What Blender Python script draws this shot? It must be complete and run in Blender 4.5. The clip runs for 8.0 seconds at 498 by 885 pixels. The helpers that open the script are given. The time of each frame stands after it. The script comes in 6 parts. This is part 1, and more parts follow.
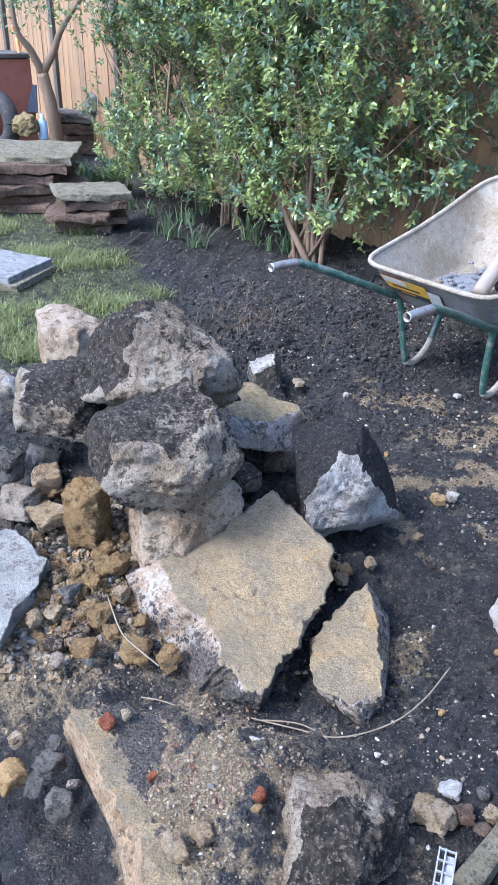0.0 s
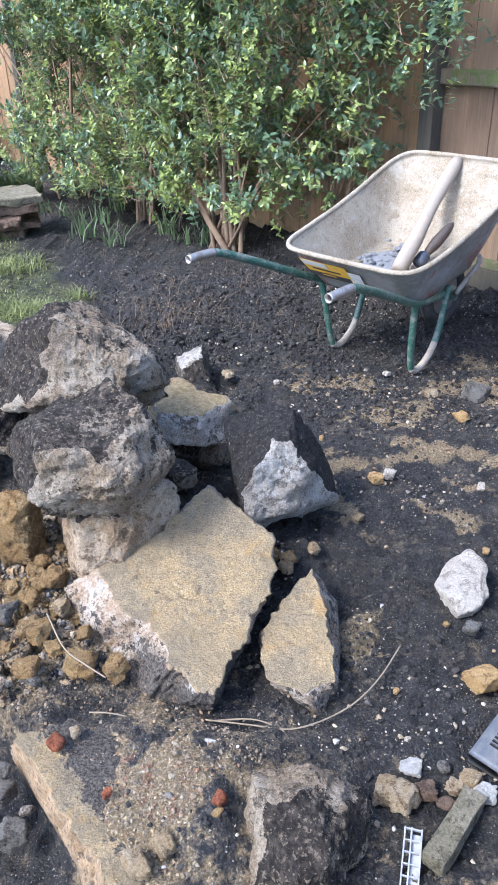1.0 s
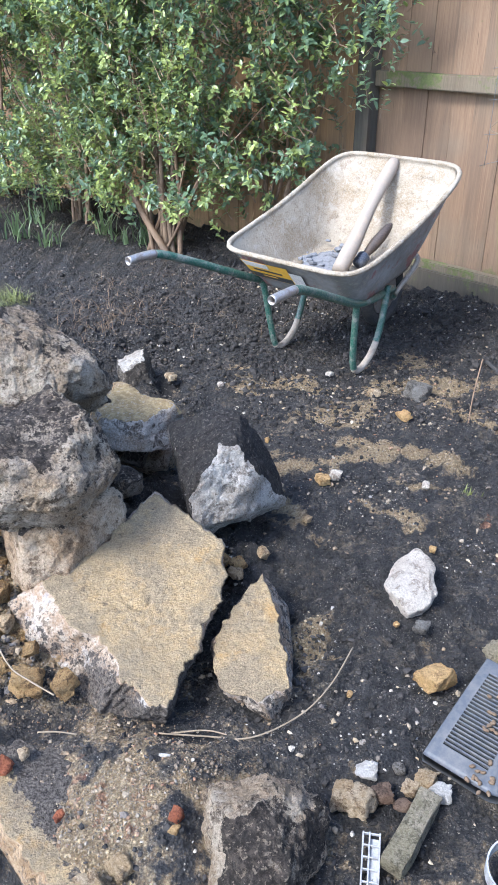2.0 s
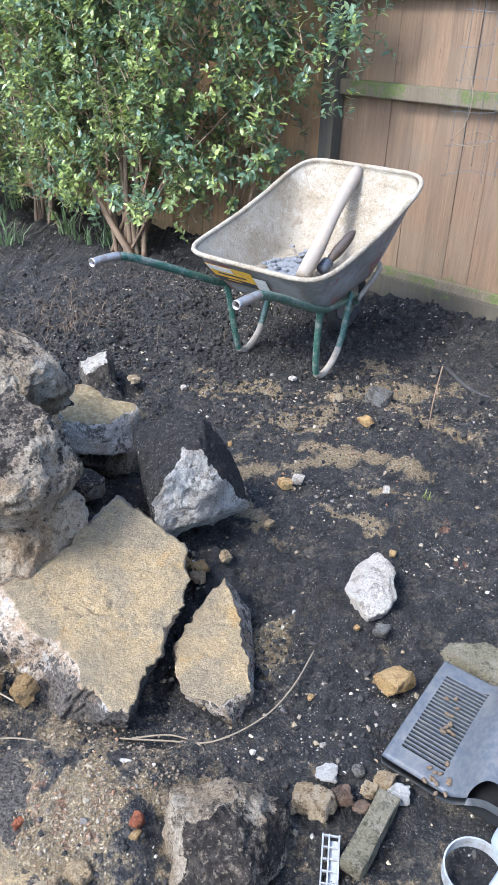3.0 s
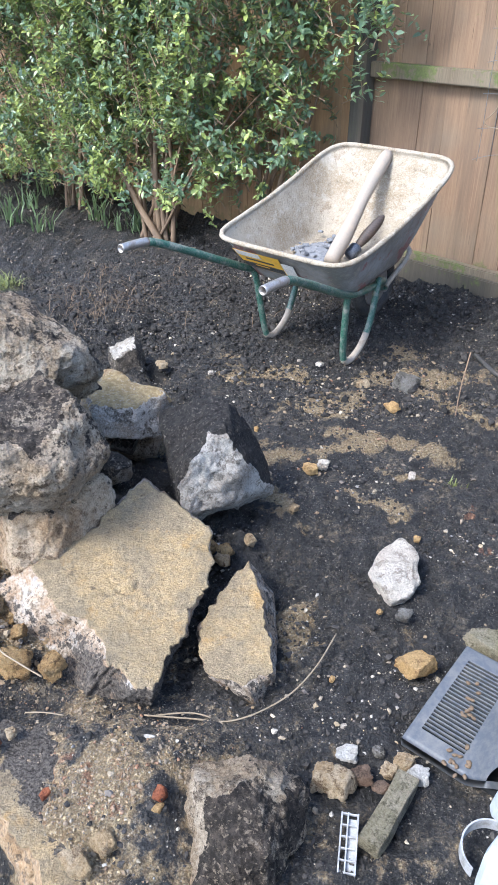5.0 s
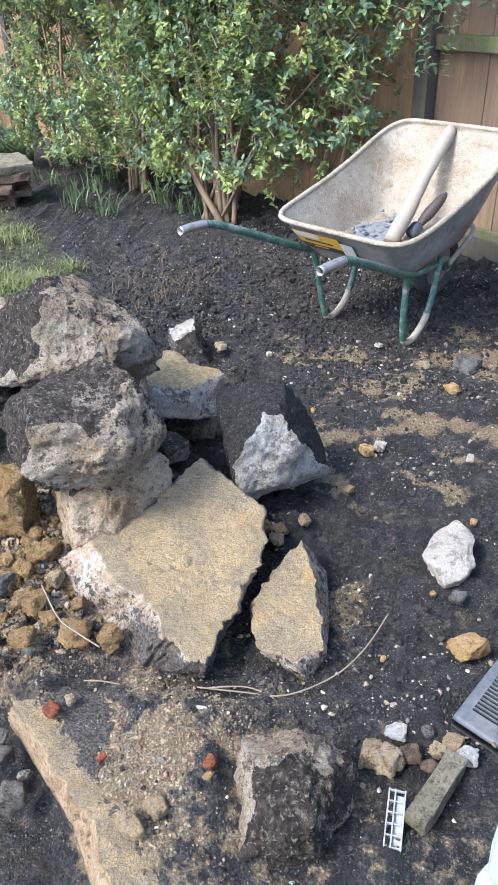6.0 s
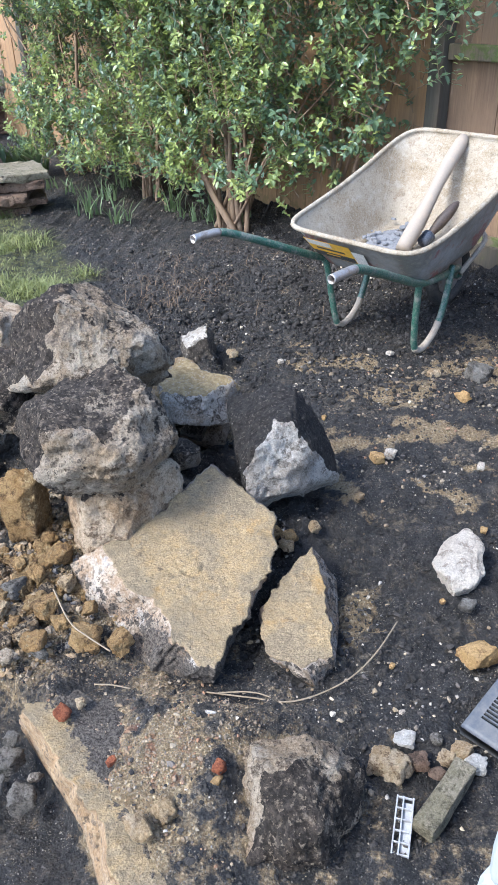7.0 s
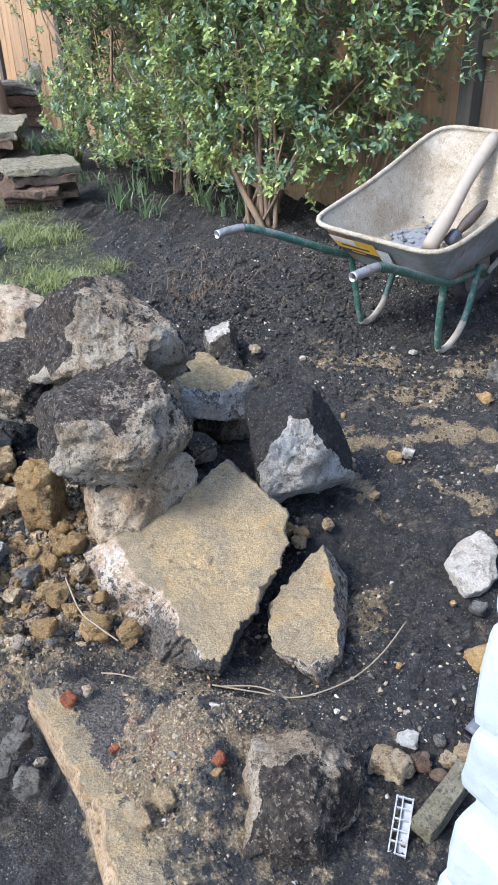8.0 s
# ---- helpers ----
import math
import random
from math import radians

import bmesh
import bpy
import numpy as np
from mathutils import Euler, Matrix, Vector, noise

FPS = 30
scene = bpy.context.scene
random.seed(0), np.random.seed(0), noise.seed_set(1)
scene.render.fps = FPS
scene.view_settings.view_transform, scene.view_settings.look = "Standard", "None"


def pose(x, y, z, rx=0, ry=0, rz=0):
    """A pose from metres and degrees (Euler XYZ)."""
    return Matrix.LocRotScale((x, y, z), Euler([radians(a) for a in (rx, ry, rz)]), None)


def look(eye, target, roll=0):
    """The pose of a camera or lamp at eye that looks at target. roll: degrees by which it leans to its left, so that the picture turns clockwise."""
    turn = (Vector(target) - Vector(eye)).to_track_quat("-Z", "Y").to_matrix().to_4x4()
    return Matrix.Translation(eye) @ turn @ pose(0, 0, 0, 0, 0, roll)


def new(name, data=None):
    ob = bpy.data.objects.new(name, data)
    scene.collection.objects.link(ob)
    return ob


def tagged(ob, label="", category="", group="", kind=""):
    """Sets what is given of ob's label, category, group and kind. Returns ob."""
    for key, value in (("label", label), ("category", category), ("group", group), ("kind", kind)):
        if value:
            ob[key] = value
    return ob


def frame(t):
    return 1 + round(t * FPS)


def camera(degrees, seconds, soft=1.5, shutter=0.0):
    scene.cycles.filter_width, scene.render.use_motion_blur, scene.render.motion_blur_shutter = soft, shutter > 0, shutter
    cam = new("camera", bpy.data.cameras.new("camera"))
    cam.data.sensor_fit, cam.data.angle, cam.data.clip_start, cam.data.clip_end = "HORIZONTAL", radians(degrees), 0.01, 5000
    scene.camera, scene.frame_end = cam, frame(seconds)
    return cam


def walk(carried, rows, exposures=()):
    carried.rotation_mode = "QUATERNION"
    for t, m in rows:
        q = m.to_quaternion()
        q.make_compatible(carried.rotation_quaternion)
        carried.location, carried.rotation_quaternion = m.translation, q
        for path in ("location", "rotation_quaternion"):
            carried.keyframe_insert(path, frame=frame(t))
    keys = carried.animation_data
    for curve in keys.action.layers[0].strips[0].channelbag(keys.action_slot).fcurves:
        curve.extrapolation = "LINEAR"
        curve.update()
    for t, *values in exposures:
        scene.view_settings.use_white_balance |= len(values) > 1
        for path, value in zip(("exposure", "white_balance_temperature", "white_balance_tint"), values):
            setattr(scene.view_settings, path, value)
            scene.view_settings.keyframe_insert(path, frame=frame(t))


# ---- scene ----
LENS = 36.53
cam = camera(LENS, 8.0, 0.9)


def eye_pose(x, y, z, yaw, pitch, roll):
    return pose(x, y, z, 90 + pitch, 0, yaw) @ pose(0, 0, 0, 0, 0, roll)


PATH = [
    (0.0, 0.0037, -0.0703, 1.6125, 14.492, -29.494, 1.216),
    (0.5, 0.0169, -0.0496, 1.5926, 12.080, -29.431, -0.546),
    (1.0, 0.0261, -0.0229, 1.5831, 9.404, -29.928, -1.580),
    (1.5, 0.0103, 0.0026, 1.5810, 6.619, -30.140, -1.437),
    (2.0, 0.0060, 0.0081, 1.5868, 4.290, -30.120, -0.295),
    (3.5, -0.0001, 0.0001, 1.6000, -0.000, -29.834, 2.507),
    (4.0, 0.0018, -0.0019, 1.6006, -0.363, -29.795, 2.741),
    (4.5, 0.0057, -0.0068, 1.6015, 0.668, -29.971, 2.175),
    (5.0, 0.0157, -0.0158, 1.6019, 3.499, -30.979, 0.986),
    (5.2, 0.0222, -0.0208, 1.6008, 5.038, -31.664, 0.230),
    (6.5, 0.0503, -0.0407, 1.6155, 10.049, -32.331, -1.832),
    (7.0, 0.0493, -0.0476, 1.6172, 10.152, -31.771, -1.760),
    (7.5, 0.0524, -0.0569, 1.6199, 10.177, -31.245, -1.790),
    (8.0, 0.0961, -0.0459, 1.6206, 12.778, -32.035, -1.668),
]
walk(cam, [(t, eye_pose(*r)) for t, *r in PATH], [(0.0, 1.97, 4950.0, 12.0), (1.5, 2.12, 5350.0, 11.0), (3.5, 2.08, 5300.0, 8.0), (5.0, 2.10, 5450.0, 9.0), (6.5, 2.06, 5450.0, 9.0), (8.0, 1.95, 5400.0, 8.0)])

# ---- world and sun ----
SUN_AZ, SUN_EL = 228.0, 50.0      # compass degrees from +y towards +x
world = bpy.data.worlds.new("world")
scene.world = world
world.use_nodes = True
wt = world.node_tree
sky = wt.nodes.new("ShaderNodeTexSky")
sky.sky_type = "NISHITA"
sky.sun_disc = False
sky.sun_elevation = radians(SUN_EL)
sky.sun_rotation = radians(SUN_AZ)
sky.air_density = 1.0
sky.dust_density = 2.5
wt.links.new(sky.outputs[0], wt.nodes["Background"].inputs[0])
wt.nodes["Background"].inputs[1].default_value = 0.15
sun_data = bpy.data.lights.new("sun", "SUN")
sun_data.energy = 1.3
sun_data.angle = radians(13.0)
sun_data.color = (1.0, 0.93, 0.80)
sun = new("sun", sun_data)
sa, se = radians(SUN_AZ), radians(SUN_EL)
sun_dir = Vector((math.sin(sa) * math.cos(se), math.cos(sa) * math.cos(se), math.sin(se)))
sun.matrix_world = look(sun_dir * 30, (0, 0, 0))


# ---- noise and mesh helpers ----
def hash3(i, j, k, seed):
    h = (i * 374761393 + j * 668265263 + k * 2147483647 + seed * 974634777) & 0xFFFFFFFF
    h = ((h ^ (h >> 13)) * 1274126177) & 0xFFFFFFFF
    h = ((h ^ (h >> 16)) * 2246822519) & 0xFFFFFFFF
    return ((h ^ (h >> 15)) & 0xFFFFFF) / float(0xFFFFFF) * 2 - 1


def vnoise(p, seed=0):
    """Smooth value noise in -1..1 at the rows of p."""
    p = np.asarray(p, float)
    b = np.floor(p).astype(np.int64)
    u = p - b
    u = u * u * u * (u * (u * 6 - 15) + 10)
    out = np.zeros(len(p))
    for dx in (0, 1):
        wx = u[:, 0] if dx else 1 - u[:, 0]
        for dy in (0, 1):
            wy = u[:, 1] if dy else 1 - u[:, 1]
            for dz in (0, 1):
                wz = u[:, 2] if dz else 1 - u[:, 2]
                out += wx * wy * wz * hash3(b[:, 0] + dx, b[:, 1] + dy, b[:, 2] + dz, seed)
    return out


def fnoise(p, octaves=3, seed=0, gain=0.5):
    out, a = 0, 1.0
    for o in range(octaves):
        out = out + a * vnoise(p * 2 ** o + 17.3 * o, seed + o)
        a *= gain
    return out


def smooth(a, b, x):
    t = np.clip((x - a) / (b - a), 0, 1)
    return t * t * (3 - 2 * t)


def mesh_from(name, verts, faces, mat=None, soft=True, attrs=None):
    me = bpy.data.meshes.new(name)
    me.from_pydata([tuple(v) for v in np.asarray(verts).tolist()], [], [tuple(f) for f in (faces.tolist() if isinstance(faces, np.ndarray) else faces)])
    if soft:
        me.polygons.foreach_set("use_smooth", [True] * len(me.polygons))
    for key, vals in (attrs or {}).items():
        a = me.attributes.new(key, "FLOAT", "POINT")
        a.data.foreach_set("value", np.asarray(vals, np.float32))
    if mat:
        me.materials.append(mat)
    me.update()
    return me


def thing(name, label, category, m=None, group="", kind=""):
    ob = new(name)
    ob.empty_display_size = 0.05
    if m is not None:
        ob.matrix_world = m
    return tagged(ob, label, category, group, kind)


def part(name, me, parent, label="", m=None):
    """Links a mesh (or a bmesh already turned into one) as a part."""
    ob = new(name, me)
    ob.parent = parent
    if m is not None:
        ob.matrix_local = m
    if label:
        tagged(ob, label)
    return ob


def bm_mesh(name, bm, mat, soft=True):
    me = bpy.data.meshes.new(name)
    bm.to_mesh(me)
    bm.free()
    if soft:
        me.polygons.foreach_set("use_smooth", [True] * len(me.polygons))
    me.materials.append(mat)
    return me


def box_mesh(name, sx, sy, sz, mat, bevel=0.004, rough=0.0, seed=0, segs=2, cuts=0):
    """A bevelled box, centred, with optional unevenness."""
    bm = bmesh.new()
    bmesh.ops.create_cube(bm, size=1)
    for v in bm.verts:
        v.co = Vector((v.co.x * sx, v.co.y * sy, v.co.z * sz))
    if bevel:
        bmesh.ops.bevel(bm, geom=bm.edges[:], offset=bevel, segments=segs, affect="EDGES", profile=0.6)
    if cuts:
        bmesh.ops.subdivide_edges(bm, edges=[e for e in bm.edges if e.calc_length() > 3 * bevel], cuts=cuts, use_grid_fill=True)
    if rough:
        co = np.array([v.co[:] for v in bm.verts])
        for ax in range(3):
            d = fnoise(co * 14 + 31 * ax + seed * 7.7, 2, seed + ax) * rough
            for v, q in zip(bm.verts, d):
                v.co[ax] += q
    return bm_mesh(name, bm, mat, soft=False)


def tube_mesh(name, pts, radii, mat, sides=10, closed_ends=True, wobble=0.0, hollow=0.0):
    """A swept tube through pts, smoothed, with its radius at each point."""
    pts = np.asarray(pts, float)
    n = len(pts)
    radii = np.broadcast_to(np.asarray(radii, float), (n,))
    tan = np.gradient(pts, axis=0)
    tan /= np.linalg.norm(tan, axis=1)[:, None] + 1e-12
    up = np.array([0, 0, 1.0]) if abs(tan[0][2]) < 0.9 else np.array([1.0, 0, 0])
    verts, faces = [], []
    for i in range(n):
        s = np.cross(tan[i], up)
        s /= np.linalg.norm(s) + 1e-12
        up = np.cross(s, tan[i])
        for k in range(sides):
            a = 2 * math.pi * k / sides
            r = radii[i] * (1 + wobble * math.sin(3.1 * k + 5.3 * i))
            verts.append(pts[i] + r * (math.cos(a) * s + math.sin(a) * up))
    for i in range(n - 1):
        for k in range(sides):
            k2 = (k + 1) % sides
            faces.append((i * sides + k, i * sides + k2, (i + 1) * sides + k2, (i + 1) * sides + k))
    if hollow:
        # the open end: a ring and a bore
        b0 = len(verts)
        for depth in (0.0, 0.05):
            c = pts[0] + tan[0] * depth
            for k in range(sides):
                verts.append(c + (np.array(verts[k]) - pts[0]) * hollow)
        for k in range(sides):
            k2 = (k + 1) % sides
            faces.append((k2, k, b0 + k, b0 + k2))
            faces.append((b0 + k2, b0 + k, b0 + sides + k, b0 + sides + k2))
        faces.append(tuple(b0 + sides + k for k in range(sides)))
        faces.append(tuple((n - 1) * sides + k for k in range(sides)))
    elif closed_ends:
        faces.append(tuple(range(sides))[::-1])
        faces.append(tuple((n - 1) * sides + k for k in range(sides)))
    return mesh_from(name, verts, faces, mat)


def spline(pts, per=8):
    """Catmull-Rom points through pts."""
    p = np.asarray(pts, float)
    p = np.vstack([2 * p[0] - p[1], p, 2 * p[-1] - p[-2]])
    out = []
    for i in range(1, len(p) - 2):
        for t in np.linspace(0, 1, per, endpoint=False):
            a, b, c, d = p[i - 1:i + 3]
            out.append(0.5 * (2 * b + (c - a) * t + (2 * a - 5 * b + 4 * c - d) * t * t + (3 * b - a - 3 * c + d) * t ** 3))
    out.append(p[-2])
    return np.array(out)


# ---- materials ----
class Tree:
    def __init__(self, name):
        self.mat = bpy.data.materials.new(name)
        self.mat.use_nodes = True
        self.t = self.mat.node_tree
        self.bsdf = self.t.nodes["Principled BSDF"]
        self.co = self.node("ShaderNodeTexCoord").outputs["Object"]

    def node(self, kind, **ins):
        n = self.t.nodes.new(kind)
        for k, v in ins.items():
            self.put(n.inputs[k.replace("_", " ")], v)
        return n

    def put(self, socket, v):
        if isinstance(v, bpy.types.NodeSocket):
            self.t.links.new(v, socket)
        elif isinstance(v, tuple) and len(v) == 3 and socket.type == "RGBA":
            socket.default_value = (*v, 1)
        else:
            socket.default_value = v

    def noise(self, scale, detail=3.0, rough=0.55, co=None, dist=0.0):
        return self.node("ShaderNodeTexNoise", Vector=co or self.co, Scale=scale, Detail=detail, Roughness=rough, Distortion=dist).outputs["Fac"]

    def cells(self, scale, co=None, out="Distance", feature="F1"):
        n = self.t.nodes.new("ShaderNodeTexVoronoi")
        n.feature = feature
        self.put(n.inputs["Vector"], co or self.co)
        n.inputs["Scale"].default_value = scale
        return n.outputs[out]

    def ramp(self, fac, *stops):
        n = self.t.nodes.new("ShaderNodeValToRGB")
        e = n.color_ramp.elements
        while len(e) < len(stops):
            e.new(0.5)
        for el, (pos, col) in zip(e, stops):
            el.position = pos
            el.color = (*col, 1) if isinstance(col, tuple) else (col, col, col, 1)
        self.put(n.inputs[0], fac)
        return n.outputs[0]

    def mix(self, fac, a, b, mode="MIX"):
        n = self.t.nodes.new("ShaderNodeMix")
        n.data_type = "RGBA"
        n.blend_type = mode
        self.put(n.inputs[0], fac)
        self.put(n.inputs[6], a)
        self.put(n.inputs[7], b)
        return n.outputs[2]

    def math(self, op, a, b=0.0):
        n = self.t.nodes.new("ShaderNodeMath")
        n.operation = op
        self.put(n.inputs[0], a)
        self.put(n.inputs[1], b)
        return n.outputs[0]

    def attr(self, name):
        n = self.t.nodes.new("ShaderNodeAttribute")
        n.attribute_name = name
        return n.outputs["Fac"]

    def rand(self, island=False):
        return self.node("ShaderNodeNewGeometry").outputs["Random Per Island"] if island else self.node("ShaderNodeObjectInfo").outputs["Random"]

    def shifted(self, island=False):
        """Coordinates that differ from piece to piece."""
        n = self.t.nodes.new("ShaderNodeVectorMath")
        n.operation = "ADD"
        self.put(n.inputs[0], self.co)
        c = self.node("ShaderNodeCombineXYZ")
        r = self.math("MULTIPLY", self.rand(island), 37.0)
        for k in range(3):
            self.put(c.inputs[k], r)
        self.put(n.inputs[1], c.outputs[0])
        return n.outputs[0]

    def done(self, color, rough=0.8, bump=None, strength=0.4, dist=0.01, metal=0.0, spec=0.4):
        self.put(self.bsdf.inputs["Base Color"], color)
        self.put(self.bsdf.inputs["Roughness"], rough)
        self.put(self.bsdf.inputs["Metallic"], metal)
        self.bsdf.inputs["Specular IOR Level"].default_value = spec
        if bump is not None:
            b = self.node("ShaderNodeBump", Height=bump, Strength=strength, Distance=dist)
            self.put(self.bsdf.inputs["Normal"], b.outputs[0])
        return self.mat


def m_ground():
    m = Tree("soil")
    big, mid, fine = m.noise(1.7, 5), m.noise(17, 7, 0.72), m.noise(120, 4, 0.75)
    fc = m.ramp(fine, (0.43, 0.0), (0.57, 1.0))
    mc = m.ramp(mid, (0.45, 0.0), (0.57, 1.0))
    # soil tones; near-black in the bump's lows stands in for shade between crumbs
    soil = m.mix(mc, (0.0075, 0.0064, 0.0058), (0.050, 0.043, 0.0375))
    soil = m.mix(0.25, soil, m.mix(fc, (0.008, 0.0075, 0.007), (0.11, 0.102, 0.093)))
    dusty = m.ramp(m.noise(5.5, 8, 0.76), (0.50, 0.0), (0.64, 0.75))
    soil = m.mix(m.math("MULTIPLY", dusty, m.ramp(m.noise(48, 5, 0.7), (0.44, 0.0), (0.58, 1.0))), soil, (0.24, 0.19, 0.125))
    grit = m.cells(110)
    chip = m.ramp(m.cells(62), (0.10, 1.0), (0.17, 0.0))
    soil = m.mix(m.math("MULTIPLY", chip, m.ramp(m.noise(9, 4), (0.42, 0.0), (0.56, 0.9))), soil, m.mix(fc, (0.22, 0.18, 0.13), (0.50, 0.46, 0.39)))
    speck = m.ramp(m.noise(210, 2), (0.62, 0.0), (0.67, 1.0))
    soil = m.mix(m.math("MULTIPLY", speck, m.ramp(m.noise(6, 5, 0.7), (0.46, 0.0), (0.58, 0.7))), soil, (0.40, 0.35, 0.27))
    sand = m.mix(fc, (0.23, 0.152, 0.072), (0.47, 0.35, 0.19))
    sand = m.mix(m.ramp(grit, (0.05, 0.6), (0.35, 0.0)), sand, (0.56, 0.50, 0.40))
    sandy = m.math("ADD", m.attr("sand"), m.math("MULTIPLY", m.math("SUBTRACT", mid, 0.5), 2.6))
    col = m.mix(m.ramp(sandy, (0.36, 0.0), (0.68, 0.9)), soil, sand)
    red = m.math("ADD", m.attr("brickdust"), m.math("MULTIPLY", m.math("SUBTRACT", m.noise(22, 4), 0.5), 2.0))
    col = m.mix(m.ramp(red, (0.6, 0.0), (0.8, 0.7)), col, m.mix(fc, (0.17, 0.06, 0.03), (0.40, 0.20, 0.10)))
    turf = m.mix(mc, (0.035, 0.036, 0.016), (0.13, 0.125, 0.045))
    col = m.mix(m.attr("grass"), col, turf)
    h = m.math("ADD", m.math("MULTIPLY", mid, 0.7), m.math("ADD", m.math("MULTIPLY", fc, 0.3), m.math("MULTIPLY", grit, 0.3)))
    return m.done(col, m.ramp(mid, (0.3, 0.62), (0.7, 0.95)), h, 1.0, 0.045, spec=0.45)


EARTH = ((0.010, 0.0078, 0.0064), (0.085, 0.066, 0.052), (0.30, 0.24, 0.17))


def m_rock(name, pale, tan, deep, soil_amount=1.0, blue=0.0, speck=0.5, cover=EARTH, stain=0.0):
    """Broken old concrete and stone: pale, tan and deep colours, earth where the attribute says so."""
    m = Tree(name)
    co = m.shifted()
    big, mid, fine = m.noise(7, 8, 0.74, co), m.noise(26, 9, 0.76, co), m.noise(170, 6, 0.8, co)
    fc = m.ramp(fine, (0.43, 0.0), (0.57, 1.0))
    col = m.mix(m.ramp(big, (0.47, 0.0), (0.55, 1.0)), tan, pale)
    col = m.mix(m.ramp(mid, (0.43, 1.0), (0.48, 0.0)), col, deep)
    col = m.mix(m.ramp(m.noise(12, 5, 0.7, co), (0.56, 0.0), (0.66, 0.6)), col, tan)
    if blue:
        col = m.mix(m.math("MULTIPLY", m.ramp(m.noise(9, 4, 0.6, co), (0.52, 0.0), (0.62, 1.0)), blue), col, (0.46, 0.50, 0.54))
    pit = m.cells(75, co)
    col = m.mix(m.math("MULTIPLY", m.ramp(pit, (0.12, 1.0), (0.34, 0.0)), speck), col, m.mix(fc, deep, pale))
    col = m.mix(0.36, col, m.mix(fc, deep, pale))
    col = m.mix(m.ramp(m.noise(330, 2, 0.6, co), (0.34, 0.5), (0.41, 0.0)), col, deep)
    if stain:
        col = m.mix(m.math("MULTIPLY", m.ramp(m.noise(4.5, 6, 0.7, co), (0.50, 0.0), (0.62, 1.0)), stain), col, m.mix(fc, (0.16, 0.09, 0.035), (0.48, 0.31, 0.13)))
    col = m.mix(1.0, col, (0.97, 0.90, 0.80), "MULTIPLY")
    dirt = m.math("ADD", m.math("MULTIPLY", m.attr("soil"), soil_amount), m.math("MULTIPLY", m.math("SUBTRACT", mid, 0.5), 2.6))
    earth = m.mix(m.ramp(m.noise(48, 9, 0.82, co), (0.46, 0.0), (0.57, 1.0)), cover[0], cover[1])
    earth = m.mix(m.ramp(m.noise(95, 3, 0.6, co), (0.59, 0.0), (0.63, 0.8)), earth, cover[2])
    col = m.mix(m.ramp(dirt, (0.44, 0.0), (0.56, 0.95)), col, earth)
    h = m.math("ADD", m.math("MULTIPLY", mid, 1.0), m.math("ADD", m.math("MULTIPLY", fine, 1.1), m.math("MULTIPLY", pit, 0.3)))
    return m.done(col, 0.92, h, 1.0, 0.022, spec=0.25)


